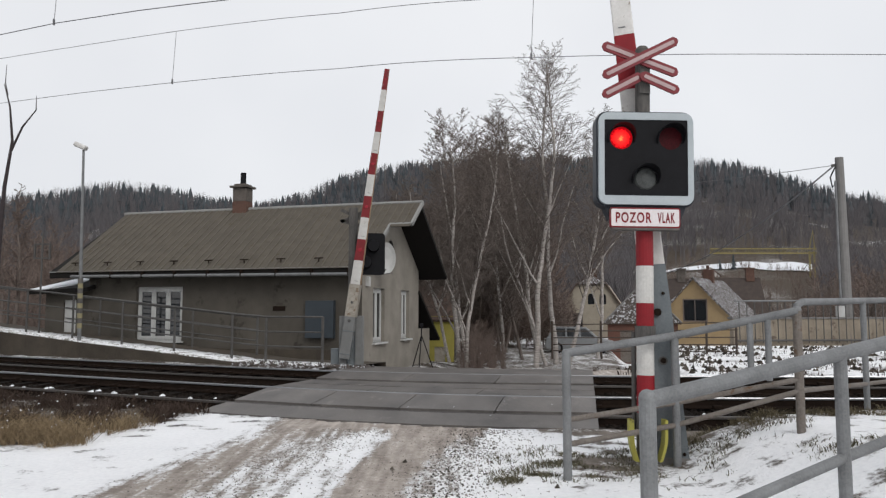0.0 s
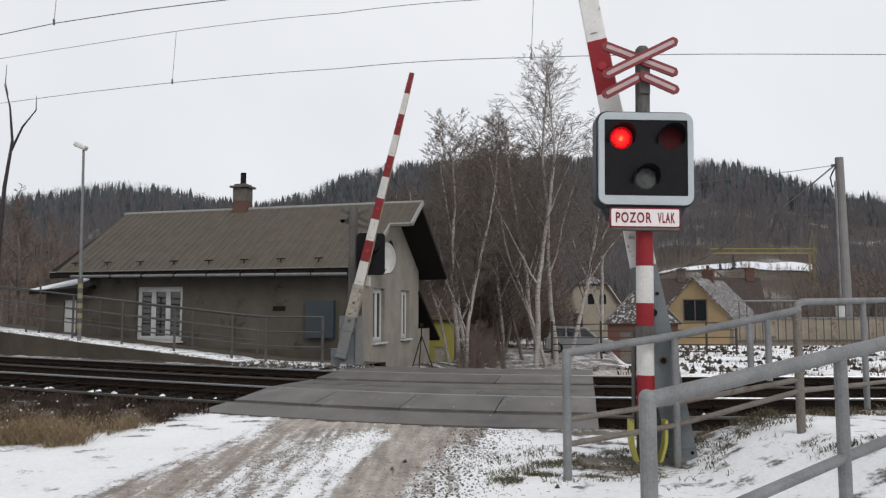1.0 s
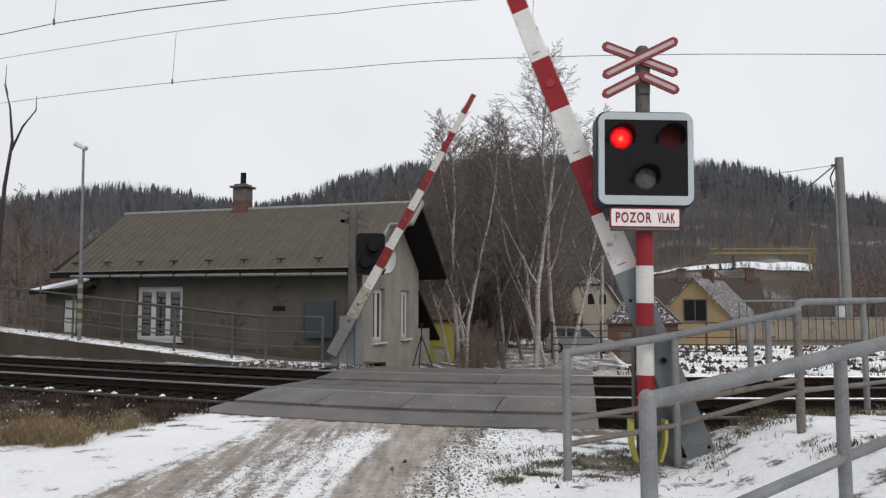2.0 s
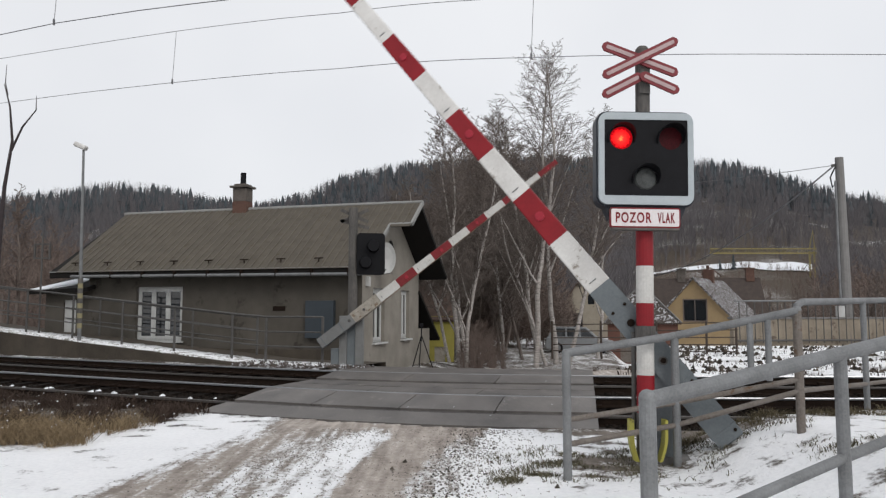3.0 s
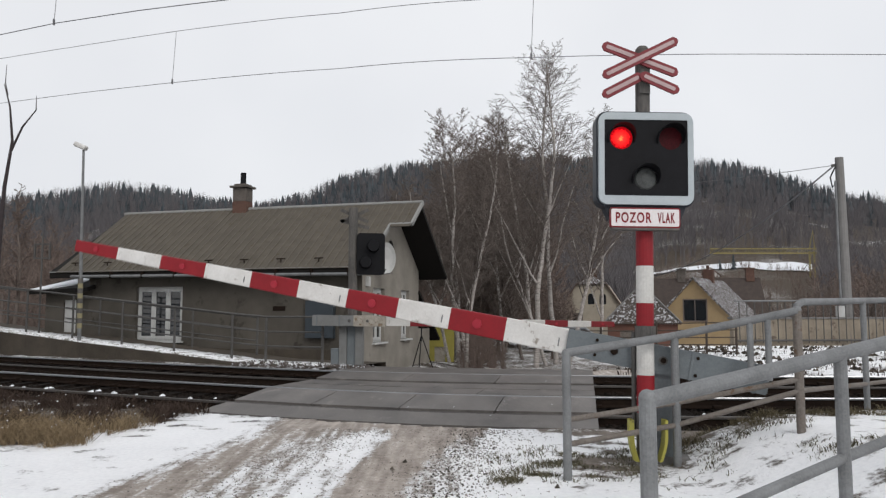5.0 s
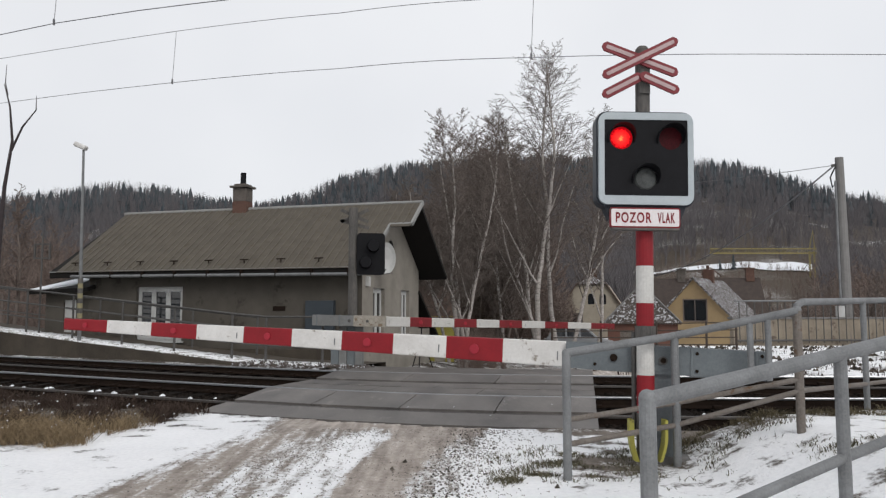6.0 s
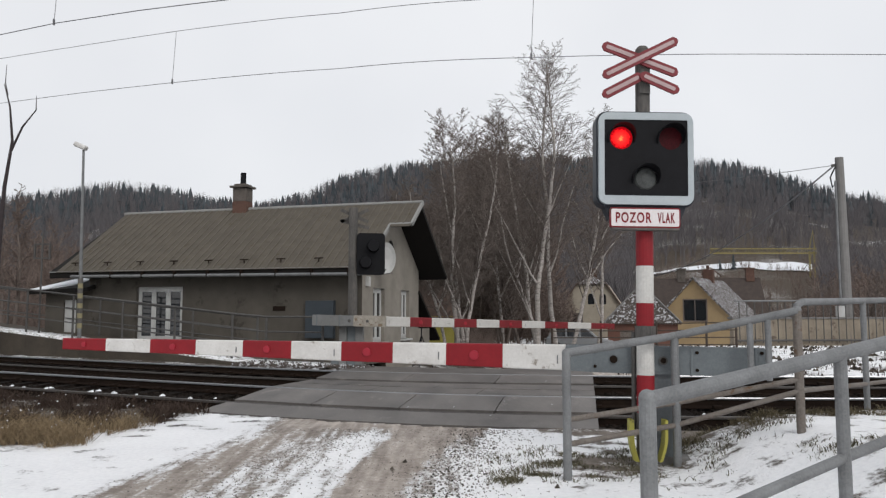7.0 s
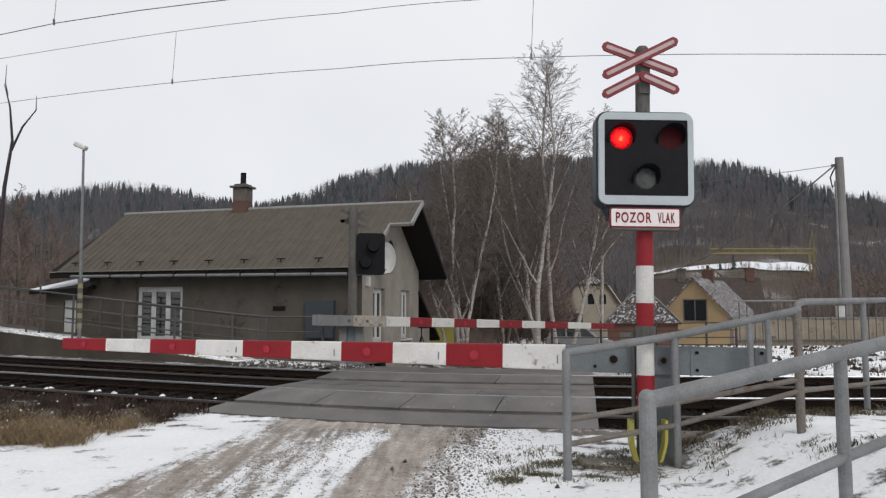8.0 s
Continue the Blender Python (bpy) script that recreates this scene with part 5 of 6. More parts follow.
for k, (b, y, h) in enumerate(((-5.75, 30, 6.0), (-5.3, 42, 7.5), (-5.9, 40, 8.0), (-5.0, 36, 4.8), (-4.9, 44, 6.2), (4.9, 55, 4.6), (5.3, 50, 5.4), (5.7, 46, 5.6), (4.4, 60, 4.8), (6.0, 60, 6.5))):
    tree("bare_tree", "leafless grey-brown tree with fine twigs", spot(b, y), y, h, 0.11, TWIG, BROWN_TWIG if b < 0 else TWIG, 200 + k, (0, 0), (24, 8, 5), 0.012, 0.0, 0.6, 2 if b > 0 else 1, "bare trees")
snag = thing("bare_tree", "dead forked tree with a few dark bare limbs", "tree", pose(-14.2, 24.0, 0.4))
part("trunk", tube(B(), [(-0.25, 0, 0), (-0.14, 0, 3.4), (-0.06, 0, 5.06), (0.12, 0, 6.56), (-0.01, 0, 7.69), (-0.23, 0, 8.45)], [0.12, 0.08, 0.06, 0.045, 0.03, 0.012], 8), SNAG_BARK, snag)
part("limb", tube(B(), [(0.08, 0, 6.2), (0.43, 0, 7.03), (0.85, 0, 7.59), (0.84, 0, 8.07)], [0.04, 0.03, 0.018, 0.008], 6), SNAG_BARK, snag)
part("limb", tube(B(), [(-0.1, 0, 8.1), (-0.2, 0, 8.5), (-0.19, 0, 9.11)], [0.02, 0.014, 0.007], 6), SNAG_BARK, snag)


# ---- woods on the hills ----
def conifers(name, label, spots_, material, seed, tall):
    rg = random.Random(seed)
    v, f = [], []
    for x, y, z in spots_:
        h = tall * rg.uniform(0.45, 1.3)
        w = h * rg.uniform(0.11, 0.2)
        z -= 1.0
        for t in range(4):
            k = len(v)
            zb, zt, ww = z + h * (0.12 + 0.2 * t), z + h * (0.48 + 0.175 * t), w * (1 - 0.21 * t)
            n = 6
            a0 = rg.uniform(0, 6)
            for q in range(n):
                rr = ww * rg.uniform(0.65, 1.25)
                v.append((x + rr * math.cos(a0 + q * 6.283 / n), y + rr * math.sin(a0 + q * 6.283 / n), zb + rg.uniform(-0.3, 0.3)))
            v.append((x, y, zt))
            f += [(k + q, k + (q + 1) % n, k + n) for q in range(n)]
    return tagged(raw(name, v, f, material), label, "forest", kind="stuff")


def bare_wood(name, label, spots_, material, seed, tall, twigs=16, wide=0.10):
    rg = random.Random(seed)
    v, f = [], []
    for x, y, z in spots_:
        h = tall * rg.uniform(0.6, 1.2)
        k = len(v)
        v += [(x - wide, y, z - 0.5), (x + wide, y, z - 0.5), (x + rg.gauss(0, 0.3), y, z + h)]
        f.append((k, k + 1, k + 2))
        for q in range(twigs):
            t = rg.uniform(0.25, 0.95)
            a = rg.uniform(0, 6.283)
            l = h * 0.42 * (1.15 - t) * rg.uniform(0.6, 1.3)
            bz = z + h * t
            k = len(v)
            e = (x + 0.62 * l * math.cos(a), y + 0.62 * l * math.sin(a), bz + l * rg.uniform(0.9, 1.9))
            v += [(x, y, bz - wide * 1.2), (x, y, bz + wide * 1.2), e]
            f.append((k, k + 1, k + 2))
    return tagged(raw(name, v, f, material), label, "forest", kind="stuff")


rg = random.Random(8)
dark, bare = [], []
while len(dark) < 5200:
    a = rg.uniform(-0.62, 0.62)
    y = rg.uniform(260, 560)
    x = math.tan(a) * y
    z = hill(x, y) - 2.2
    if z > (34 if a > 0.02 else 22) + 14 * noise.noise(Vector((x * 0.01, y * 0.01, 7))):
        dark.append((x, y, z))
while len(bare) < 9000:
    a = rg.uniform(-0.62, 0.62)
    y = rg.uniform(110, 430)
    x = math.tan(a) * y
    if y < 187 + 21.0 * (a - 0.27) / 0.19 and 0.25 < a < 0.47:
        continue
    if noise.noise(Vector((x * 0.02, y * 0.02, 2))) > -0.25 or 0.2 < a < 0.5:
        bare.append((x, y, hill(x, y) - 2.2))
conifers("conifer_wood", "dark conifer forest on the hillside, haze put into its colour", dark, CONIFER, 21, 11.5)
bare_wood("hillside_wood", "leafless forest on the lower slopes, haze put into its grey-brown", bare, FARTREE, 22, 11, 26, 0.11)
rg = random.Random(18)
def grove(name, label, places, material, seed, kids, thin, droop=0.0, spread=0.55):
    """Many leafless trees joined in one mesh; five grown shapes, each turned and sized anew."""
    rg = random.Random(seed)
    shapes = []
    for _ in range(5):
        v, f = [], []
        limb(v, f, (0, 0, 0), (rg.uniform(-0.3, 0.3), rg.uniform(-0.2, 0.2), 1), 10.0, 0.08, 0, rg, thin, droop, spread, kids, 2, 0.05)
        shapes.append((np.array(v), f))
    vs, fs, k = [], [], 0
    for x, y, z, h in places:
        v, f = rg.choice(shapes)
        a, s = rg.uniform(0, 6.283), h / 10.0
        c, sn = math.cos(a) * s, math.sin(a) * s
        vs.append(np.c_[v[:, 0] * c - v[:, 1] * sn + x, v[:, 0] * sn + v[:, 1] * c + y, v[:, 2] * s + z])
        fs += [tuple(i + k for i in q) for q in f]
        k += len(v)
    return tagged(raw(name, np.concatenate(vs).tolist(), fs, material), label, "forest", kind="stuff")


thick = []
while len(thick) < 260:
    y = rg.uniform(44, 78)
    b = rg.uniform(-1.0, 2.0)
    if rg.random() < clamp((abs(b - 0.6) - 0.8) / 0.7) or b > 1.35 or b > 0.7 and y < 62:
        continue
    top = 12.8 - 2.6 * abs(b - 0.7)
    thick.append((spot(b, y), y, lay(spot(b, y), y) - 0.2, top * (y / 58) * rg.uniform(0.65, 1.0)))
grove("thicket", "dense reddish brown leafless thicket behind the birches", thick, BROWN_TWIG, 29, (22, 8, 6), 0.017)
bush = []
while len(bush) < 190:
    near = len(bush) < 70
    y = rg.uniform(27, 36) if near else rg.uniform(42, 54)
    b = rg.uniform(0.22, 0.82) if near else rg.uniform(-0.1, 1.7)
    bush.append((spot(b, y), y, lay(spot(b, y), y) - 0.15, rg.uniform(0.7, 1.9) * (1.15 - 1.2 * abs(b - 0.5)) if near else rg.uniform(1.6, 3.8)))
grove("bushes", "dense brown leafless bushes beside the road", bush, BROWN_TWIG, 61, (22, 8, 5), 0.026, 0.0, 0.6)
under = []
while len(under) < 150:
    y = rg.uniform(50, 62)
    b = rg.uniform(-0.5, 0.85)
    under.append((spot(b, y), y, lay(spot(b, y), y) - 0.15, rg.uniform(3.0, 6.0)))
grove("undergrowth", "brown leafless undergrowth between the trees", under, BROWN_TWIG, 62, (24, 8, 5), 0.022, 0.0, 0.62)
west = []
while len(west) < 60:
    y = rg.uniform(40, 80)
    b = rg.uniform(-6.4, -4.6)
    west.append((spot(b, y), y, lay(spot(b, y), y) - 0.2, (8.6 - 2.2 * clamp((b + 5.6) / 1.0)) * (y / 60) * rg.uniform(0.6, 1.0) + 1.5))
grove("west_grove", "brown leafless trees beside the house end", west, BROWN_TWIG, 30, (20, 8, 5), 0.018)
east = []
while len(east) < 70:
    y = rg.uniform(52, 95)
    b = rg.uniform(4.75, 6.4)
    east.append((spot(b, y), y, lay(spot(b, y), y) - 0.2, 5.5 * (y / 60) * rg.uniform(0.6, 1.1) + 1.0))
grove("east_grove", "brown leafless trees behind the garden wall", east, BROWN_TWIG, 33, (20, 8, 5), 0.018)
mid = []
while len(mid) < 900:
    y = rg.uniform(44, 100)
    b = rg.uniform(-6.5, 6.5)
    if 1.5 < b < 4.05 and y < 97 or b > 4.0 and y < 57 or 0.65 < b < 2.4 and y < 68 or -4.4 < b < -1.0 and y < 60:
        continue
    mid.append((spot(b, y), y, lay(spot(b, y), y)))
bare_wood("scrub", "brown leafless scrub behind the village gardens", mid, BROWN_TWIG, 23, 3.2, 34, 0.02)
low = []
while len(low) < 900:
    y = rg.uniform(70, 190)
    a = rg.uniform(0.22, 0.5)
    low.append((math.tan(a) * y, y, lay(math.tan(a) * y, y)))
bare_wood("garden_scrub", "low leafless bushes in the gardens below the snowfield", low, BROWN_TWIG, 26, 3.4, 34, 0.03)
tall_c = [(spot(b, y), y, lay(spot(b, y), y)) for b, y in ((-3.95, 95), (-3.8, 98), (-3.62, 95), (-3.05, 100), (-2.98, 97), (-2.72, 103), (-3.4, 104), (-2.6, 100), (-3.25, 99))]
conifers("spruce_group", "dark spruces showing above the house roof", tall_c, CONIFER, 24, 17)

# ---- village ----


def cottage(name, label, m, w, d, eave, ridge, wall_m, roof_m, windows, hip=False):
    """A gabled house whose gable faces local -y."""
    c = thing(name, label, "house", m, group="village houses")
    part("wall", prism(B(), [(-w / 2, -1.0), (w / 2, -1.0), (w / 2, eave), (0, ridge), (-w / 2, eave)], 0, d), wall_m, c)
    sl = (ridge - eave) / (w / 2)
    for s in (-1, 1):
        part("roof", slab(B(), [(0, -0.3, ridge + 0.06), (0, d + 0.3, ridge + 0.06), (s * (w / 2 + 0.4), d + 0.3, eave - 0.4 * sl + 0.06), (s * (w / 2 + 0.4), -0.3, eave - 0.4 * sl + 0.06)], 0.09), roof_m, c, "old tiled roof slope")
    for x0, x1, z0, z1 in windows:
        wi = part("window", wall_panel(B(), x0 - 0.08, x1 + 0.08, z0 - 0.08, z1 + 0.08, -0.04, 0.0, [(x0, x1, z0, z1)]), TWIG, c, "dark framed window")
        part("pane", box(B(), x0, x1, -0.02, -0.012, z0, z1), GLASS, wi)
        part("mullion", box(B(), (x0 + x1) / 2 - 0.03, (x0 + x1) / 2 + 0.03, -0.035, -0.021, z0, z1), TWIG, wi)
    part("chimney", box(B(), -0.3, 0.3, d * 0.5, d * 0.5 + 0.5, ridge - 0.4, ridge + 0.75), BRICK, c, "brick chimney")
    return c


cottage("house", "yellow ochre village house with a snow-dusted roof and one wide window", pose(17.3, 51.5, -2.3, 0, 0, -34), 5.1, 8, 3.3, 6.05, YPLASTER, SNOWY, [(-0.70, 0.80, 3.12, 4.52)])
rowhouse = cottage("house", "long low house with a brown ridge behind the yellow one", pose(17.6, 63, -2.2, 0, 0, -102), 6.0, 8.3, 3.0, 6.35, BEIGE, ROOF_DARK, [])
for yy in (2.1, 7.5):
    part("chimney", box(box(B(), -0.36, 0.36, yy, yy + 0.62, 6.1, 7.1), -0.44, 0.44, yy - 0.08, yy + 0.7, 7.1, 7.22), SOOT if yy < 5 else BRICK, rowhouse, "capped chimney")


def half_hip_house():
    """An old house whose gable top is cut back by a small hip."""
    c = thing("house", "old beige village house with a half-hipped roof and arched attic windows", "house", pose(16.9, 85, -2.2, 0, 0, -15), group="village houses")
    w, d, eave, cut, ridge, k = 6.6, 9.0, 4.3, 6.8, 7.9, 1.7
    part("wall", prism(B(), [(-w / 2, -1), (w / 2, -1), (w / 2, eave), (k, cut), (-k, cut), (-w / 2, eave)], 0, d), BEIGE, c, "flaking pale plaster")
    sl = (cut - eave) / (w / 2 - k)
    for sg in (-1, 1):
        e = (sg * (w / 2 + 0.35), -0.3, eave - 0.35 * sl + 0.1)
        part("roof", slab(B(), [(sg * k, -0.3, cut + 0.1), (0, 1.5, ridge), (0, d + 0.3, ridge), (e[0], d + 0.3, e[2]), e], 0.14), TILE_RED, c, "old brown roof slope")
    part("hip", slab(B(), [(-k - 0.15, -0.34, cut + 0.02), (k + 0.15, -0.34, cut + 0.02), (0, 1.55, ridge + 0.02)], 0.10), SNOWY, c, "small hip with thin snow")
    for x in (-0.05, 1.25):
        arch = [(x - 0.36, 4.5), (x + 0.36, 4.5)] + [(x + 0.36 * math.cos(q * math.pi / 6), 5.35 + 0.36 * math.sin(q * math.pi / 6)) for q in range(7)]
        part("attic_window", prism(B(), arch, -0.03, 0.02), GLASS, c, "dark arched window")
    for x0, x1, z0, z1 in ((-2.1, -1.1, 1.9, 3.4),):
        wi = part("window", wall_panel(B(), x0 - 0.1, x1 + 0.1, z0 - 0.1, z1 + 0.1, -0.05, 0.0, [(x0, x1, z0, z1)]), TWIG, c, "dark framed window")
        part("pane", box(B(), x0, x1, -0.02, -0.012, z0, z1), GLASS, wi)
        part("mullion", box(B(), (x0 + x1) / 2 - 0.05, (x0 + x1) / 2 + 0.05, -0.04, -0.021, z0, z1), TWIG, wi)
    part("chimney", box(B(), -0.4, 0.4, 4.0, 4.7, ridge - 0.4, ridge + 0.9), BRICK, c, "brick chimney")


def hip_shed():
    c = thing("shed", "reddish brown shed with a snow-speckled hipped roof between the houses", "shed", pose(11.43, 43, -1.7, 0, 0, -14), group="village houses")
    w, d, eave, ridge = 3.9, 4.5, 2.55, 4.7
    part("wall", wall_panel(B(), -w / 2, w / 2, -1, eave, 0, 0.2, [(-1.25, -0.55, 0.2, 2.0)]), SHED_RED, c, "reddish brown boards")
    part("side_wall", box(B(), -w / 2, -w / 2 + 0.2, 0.2, d, -1, eave), SHED_RED, c)
    part("door", box(B(), -1.25, -0.55, 0.06, 0.12, 0.2, 2.0), RAIL_BROWN, c, "weathered board door")
    o = w / 2 + 0.2
    part("hip", slab(B(), [(-o, -0.25, eave - 0.1), (o, -0.25, eave - 0.1), (0, 0.9, ridge)], 0.10), SNOWY, c, "front roof slope with speckled snow")
    for sg in (-1, 1):
        part("roof", slab(B(), [(0, 0.9, ridge), (0, d, ridge), (sg * o, d, eave - 0.1), (sg * o, -0.25, eave - 0.1)], 0.10), TILE_RED, c, "dark side slope")
        part("hip_ridge", tube(B(), [(sg * o, -0.27, eave - 0.06), (0, 0.88, ridge + 0.04)], 0.05, 6), POLE_CONC, c, "pale hip tiles")


half_hip_house()
hip_shed()


def snow_field():
    """A cleared slope above the village under unbroken snow."""
    v, f = [], []
    n, m = 60, 14
    for j in range(m + 1):
        for i in range(n + 1):
            a = 0.27 + 0.19 * i / n
            y0, y1 = 182.0 + 11 * (a - 0.27) / 0.19 + 1.5 * noise.noise(Vector((a * 30, 1, 3))), 183.2 + 21.0 * (a - 0.27) / 0.19 + 1.5 * noise.noise(Vector((a * 40, 5, 3)))
            y = y0 + (y1 - y0) * j / m
            x = math.tan(a) * y
            v.append((x, y, lay(x, y) + 0.35))
            if i and j:
                q = j * (n + 1) + i
                f.append((q - n - 2, q - n - 1, q, q - 1))
    tagged(raw("snow_field", v, f, SNOW, smooth=True), "snow-covered meadow on the slope above the village", "field", kind="structure")


snow_field()
conifers("garden_spruces", "two slim dark spruces by the snowy meadow", [(x, 187.0, lay(x, 187.0) + 0.9) for x in (69.5, 73.0)], CONIFER, 71, 4.4)
cottage("house", "distant white house with a reddish roof by the snowfield", pose(64.6, 180, lay(64.6, 180) - 0.9, 0, 0, -8), 4.2, 6, 1.2, 3.0, WHITE, SHED_RED, [])
wall_g = thing("garden_wall", "low pale stone garden wall with a steel fence on top", "wall", pose(12.2, 31.5, 0.0, 0, 0, 6))
part("wall_body", box(B(), 0, 22, 0, 0.35, -0.5, 1.1, 0.02), WALL_OLD, wall_g, "stained pale wall with flaking plaster")
part("wall_cap", box(B(), -0.05, 22.05, -0.05, 0.4, 1.1, 1.17, 0.01), POLE_CONC, wall_g)
part("fence_rail", tube(B(), [(0, -0.15, 1.85), (22, -0.15, 1.95)], 0.035, 8), GALV, wall_g)
part("fence_rail", tube(B(), [(0, -0.15, 0.20), (22, -0.15, 0.20)], 0.05, 6), GALV_OLD, wall_g)
bal = bpy.data.meshes.new("baluster")
bb = tube(B(), [(0, 0, 0.1), (0, 0, 1.86)], 0.022, 6)
bb.to_mesh(bal)
bb.free()
bal.materials.append(GALV_OLD)
for k in range(64):
    share("baluster", bal, wall_g, pose(0.2 + k * 0.34, -0.15, 0))
gate = thing("field_gate", "rusty brown steel bar gate by the verge", "gate", pose(8.6, 24.5, -0.05, 0, 0, -4))
for z in (0.15, 0.38, 0.62, 0.86, 1.1):
    part("bar", tube(B(), [(-5.0, 0, z * 0.9 + 0.03), (1.0, 0, z)], 0.02, 6), GATE_BROWN, gate)
for x in (-5.0, -3.4, -1.6, 0.0, 0.95):
    part("gate_post", tube(B(), [(x, 0, -0.1), (x, 0, 1.14)], 0.038, 8), GATE_BROWN, gate)

# utility pole with its cables
up = thing("utility_pole", "grey concrete utility pole with a cable box and insulators", "utility pole", pose(17.42, 32.3, -0.1, 0, -0.2, 0))
part("pole", tube(B(), [(0, 0, 0), (0, 0, 8.25)], [0.26, 0.17], 12), POLE_CONC, up)
part("pipe", tube(B(), [(-0.28, -0.1, 1.0), (-0.26, -0.1, 7.2)], 0.05, 8), GALV, up, "grey cable pipe")
part("cable_box", box(B(), -0.48, -0.16, -0.22, 0.0, 1.15, 1.75, 0.01), WINDOW_WHITE, up, "white cable box")
part("bracket", box(B(), -0.35, 0.12, -0.05, 0.05, 7.85, 7.95), GALV_OLD, up)
part("cable_loop", tube(B(), [(-0.25, -0.1, 7.8), (-0.48, -0.1, 7.35), (-0.40, -0.1, 6.9), (-0.28, -0.1, 7.1)], 0.03, 6), BLACK, up)


def sagging(a, b, sag, n=14):
    a, b = Vector(a), Vector(b)
    return [tuple(a.lerp(b, k / n) - Vector((0, 0, sag * 4 * (k / n) * (1 - k / n)))) for k in range(n + 1)]


wire("cable", "thick dark cable from the pole down towards the village", sagging((17.2, 32.2, 7.85), (16.5, 58, 4.2), 0.8), 0.035)
wire("cable", "thin cable from the pole across the valley", sagging((17.2, 32.2, 7.8), (1.5, 47, 9.2), 0.5), 0.014)

# tower crane far off
crane = thing("tower_crane", "distant yellow tower crane below the hill", "crane", pose(92.5, 188, 3.7))
part("jib", box(box(B(), -25, 2, -0.15, 0.15, 12.4, 12.7), -25, 2, -0.15, 0.15, 13.6, 13.8), CRANE_YELLOW, crane, "lattice jib")
for k in range(27):
    part("jib_brace", tube(B(), [(-25 + k, 0, 12.5), (-24.5 + k, 0, 13.7), (-24 + k, 0, 12.5)], 0.07, 4), CRANE_YELLOW, crane)
part("tower", box(box(B(), 0, 0.3, -0.15, 0.15, 3, 13), 1.2, 1.5, -0.15, 0.15, 3, 13), CRANE_YELLOW, crane)
for k in range(8):
    part("tower_brace", tube(B(), [(0.1, 0, 3.4 + k * 1.2), (1.4, 0, 4.0 + k * 1.2), (0.1, 0, 4.6 + k * 1.2)], 0.07, 4), CRANE_YELLOW, crane)
part("mast_head", tube(B(), [(0.1, 0, 13.5), (1.2, 0, 18.3), (1.5, 0, 13.5)], 0.14, 4), CRANE_YELLOW, crane)

# parked car beyond the birches
car = thing("car", "silver parked hatchback half hidden behind the birches", "car", pose(7.25, 40.0, lay(7.25, 40.0), 0, 0, -12))
bm = prism(B(), [(-1.75, 0.22), (1.8, 0.22), (1.85, 0.62), (1.05, 0.82), (-1.72, 0.86), (-1.82, 0.5)], 0, 1.6)
bmesh.ops.bevel(bm, geom=bm.edges[:], offset=0.06, segments=2, affect="EDGES", profile=0.5)
part("body", bm, CAR, car, "silver lower body")
bm = B()
cab = [bm.verts.new((x, y, z)) for x, y, z in ((-1.68, 0.05, 0.84), (1.0, 0.05, 0.82), (0.35, 0.2, 1.38), (-1.35, 0.2, 1.40), (-1.68, 1.55, 0.84), (1.0, 1.55, 0.82), (0.35, 1.4, 1.38), (-1.35, 1.4, 1.40))]
for q in ((0, 1, 2, 3), (7, 6, 5, 4), (3, 2, 6, 7), (1, 5, 6, 2), (4, 0, 3, 7), (0, 4, 5, 1)):
    bm.faces.new([cab[i] for i in q])
bmesh.ops.recalc_face_normals(bm, faces=bm.faces[:])
part("cabin", bm, CAR, car, "silver roof and pillars")
for xa, xb, xc, xd in ((-1.45, -0.72, -0.74, -1.24), (-0.62, 0.0, -0.02, -0.64), (0.1, 0.80, 0.30, 0.08)):
    part("side_window", slab(B(), [(xa, 0.055, 0.90), (xb, 0.055, 0.90), (xc, 0.165, 1.32), (xd, 0.165, 1.32)], 0.012), GLASS, car)
for x in (-1.15, 1.15):
    for y in (0.0, 1.42):
        wh = part("wheel", tube(B(), [(x, y - 0.02, 0.29), (x, y + 0.18, 0.29)], 0.29, 16), BLACK, car)
        part("hubcap", tube(B(), [(x, y - 0.03, 0.29), (x, y - 0.021, 0.29)], 0.18, 12), GALV, wh)


# ---- grass, weeds, brush and loose stones ----
def blades(name, spots_, lo, hi, width, material, label, category, seed, lean=0.5):
    rg = random.Random(seed)
    v, f = [], []
    for x, y, z in spots_:
        h, a, b = rg.uniform(lo, hi), rg.uniform(0, 6.283), rg.uniform(0, 6.283)
        dx, dy = math.cos(b) * lean * h * rg.random(), math.sin(b) * lean * h * rg.random()
        wx, wy = math.cos(a) * width, math.sin(a) * width
        k = len(v)
        v += [(x - wx, y - wy, z - 0.02), (x + wx, y + wy, z - 0.02), (x + dx * 0.4 - wx * 0.6, y + dy * 0.4 - wy * 0.6, z + h * 0.6), (x + dx * 0.4 + wx * 0.6, y + dy * 0.4 + wy * 0.6, z + h * 0.6), (x + dx, y + dy, z + h)]
        f += [(k, k + 1, k + 3, k + 2), (k + 2, k + 3, k + 4)]
    return tagged(raw(name, v, f, material), label, category, kind="stuff")


rg = random.Random(31)
brush, straw, weeds, stones, far_weeds = [], [], [], [], []


def tuft(out, x, y, n, size):
    """Places of blades around one root."""
    for _ in range(n):
        px, py = x + rg.gauss(0, size), y + rg.gauss(0, size)
        out.append((px, py, lay(px, py)))


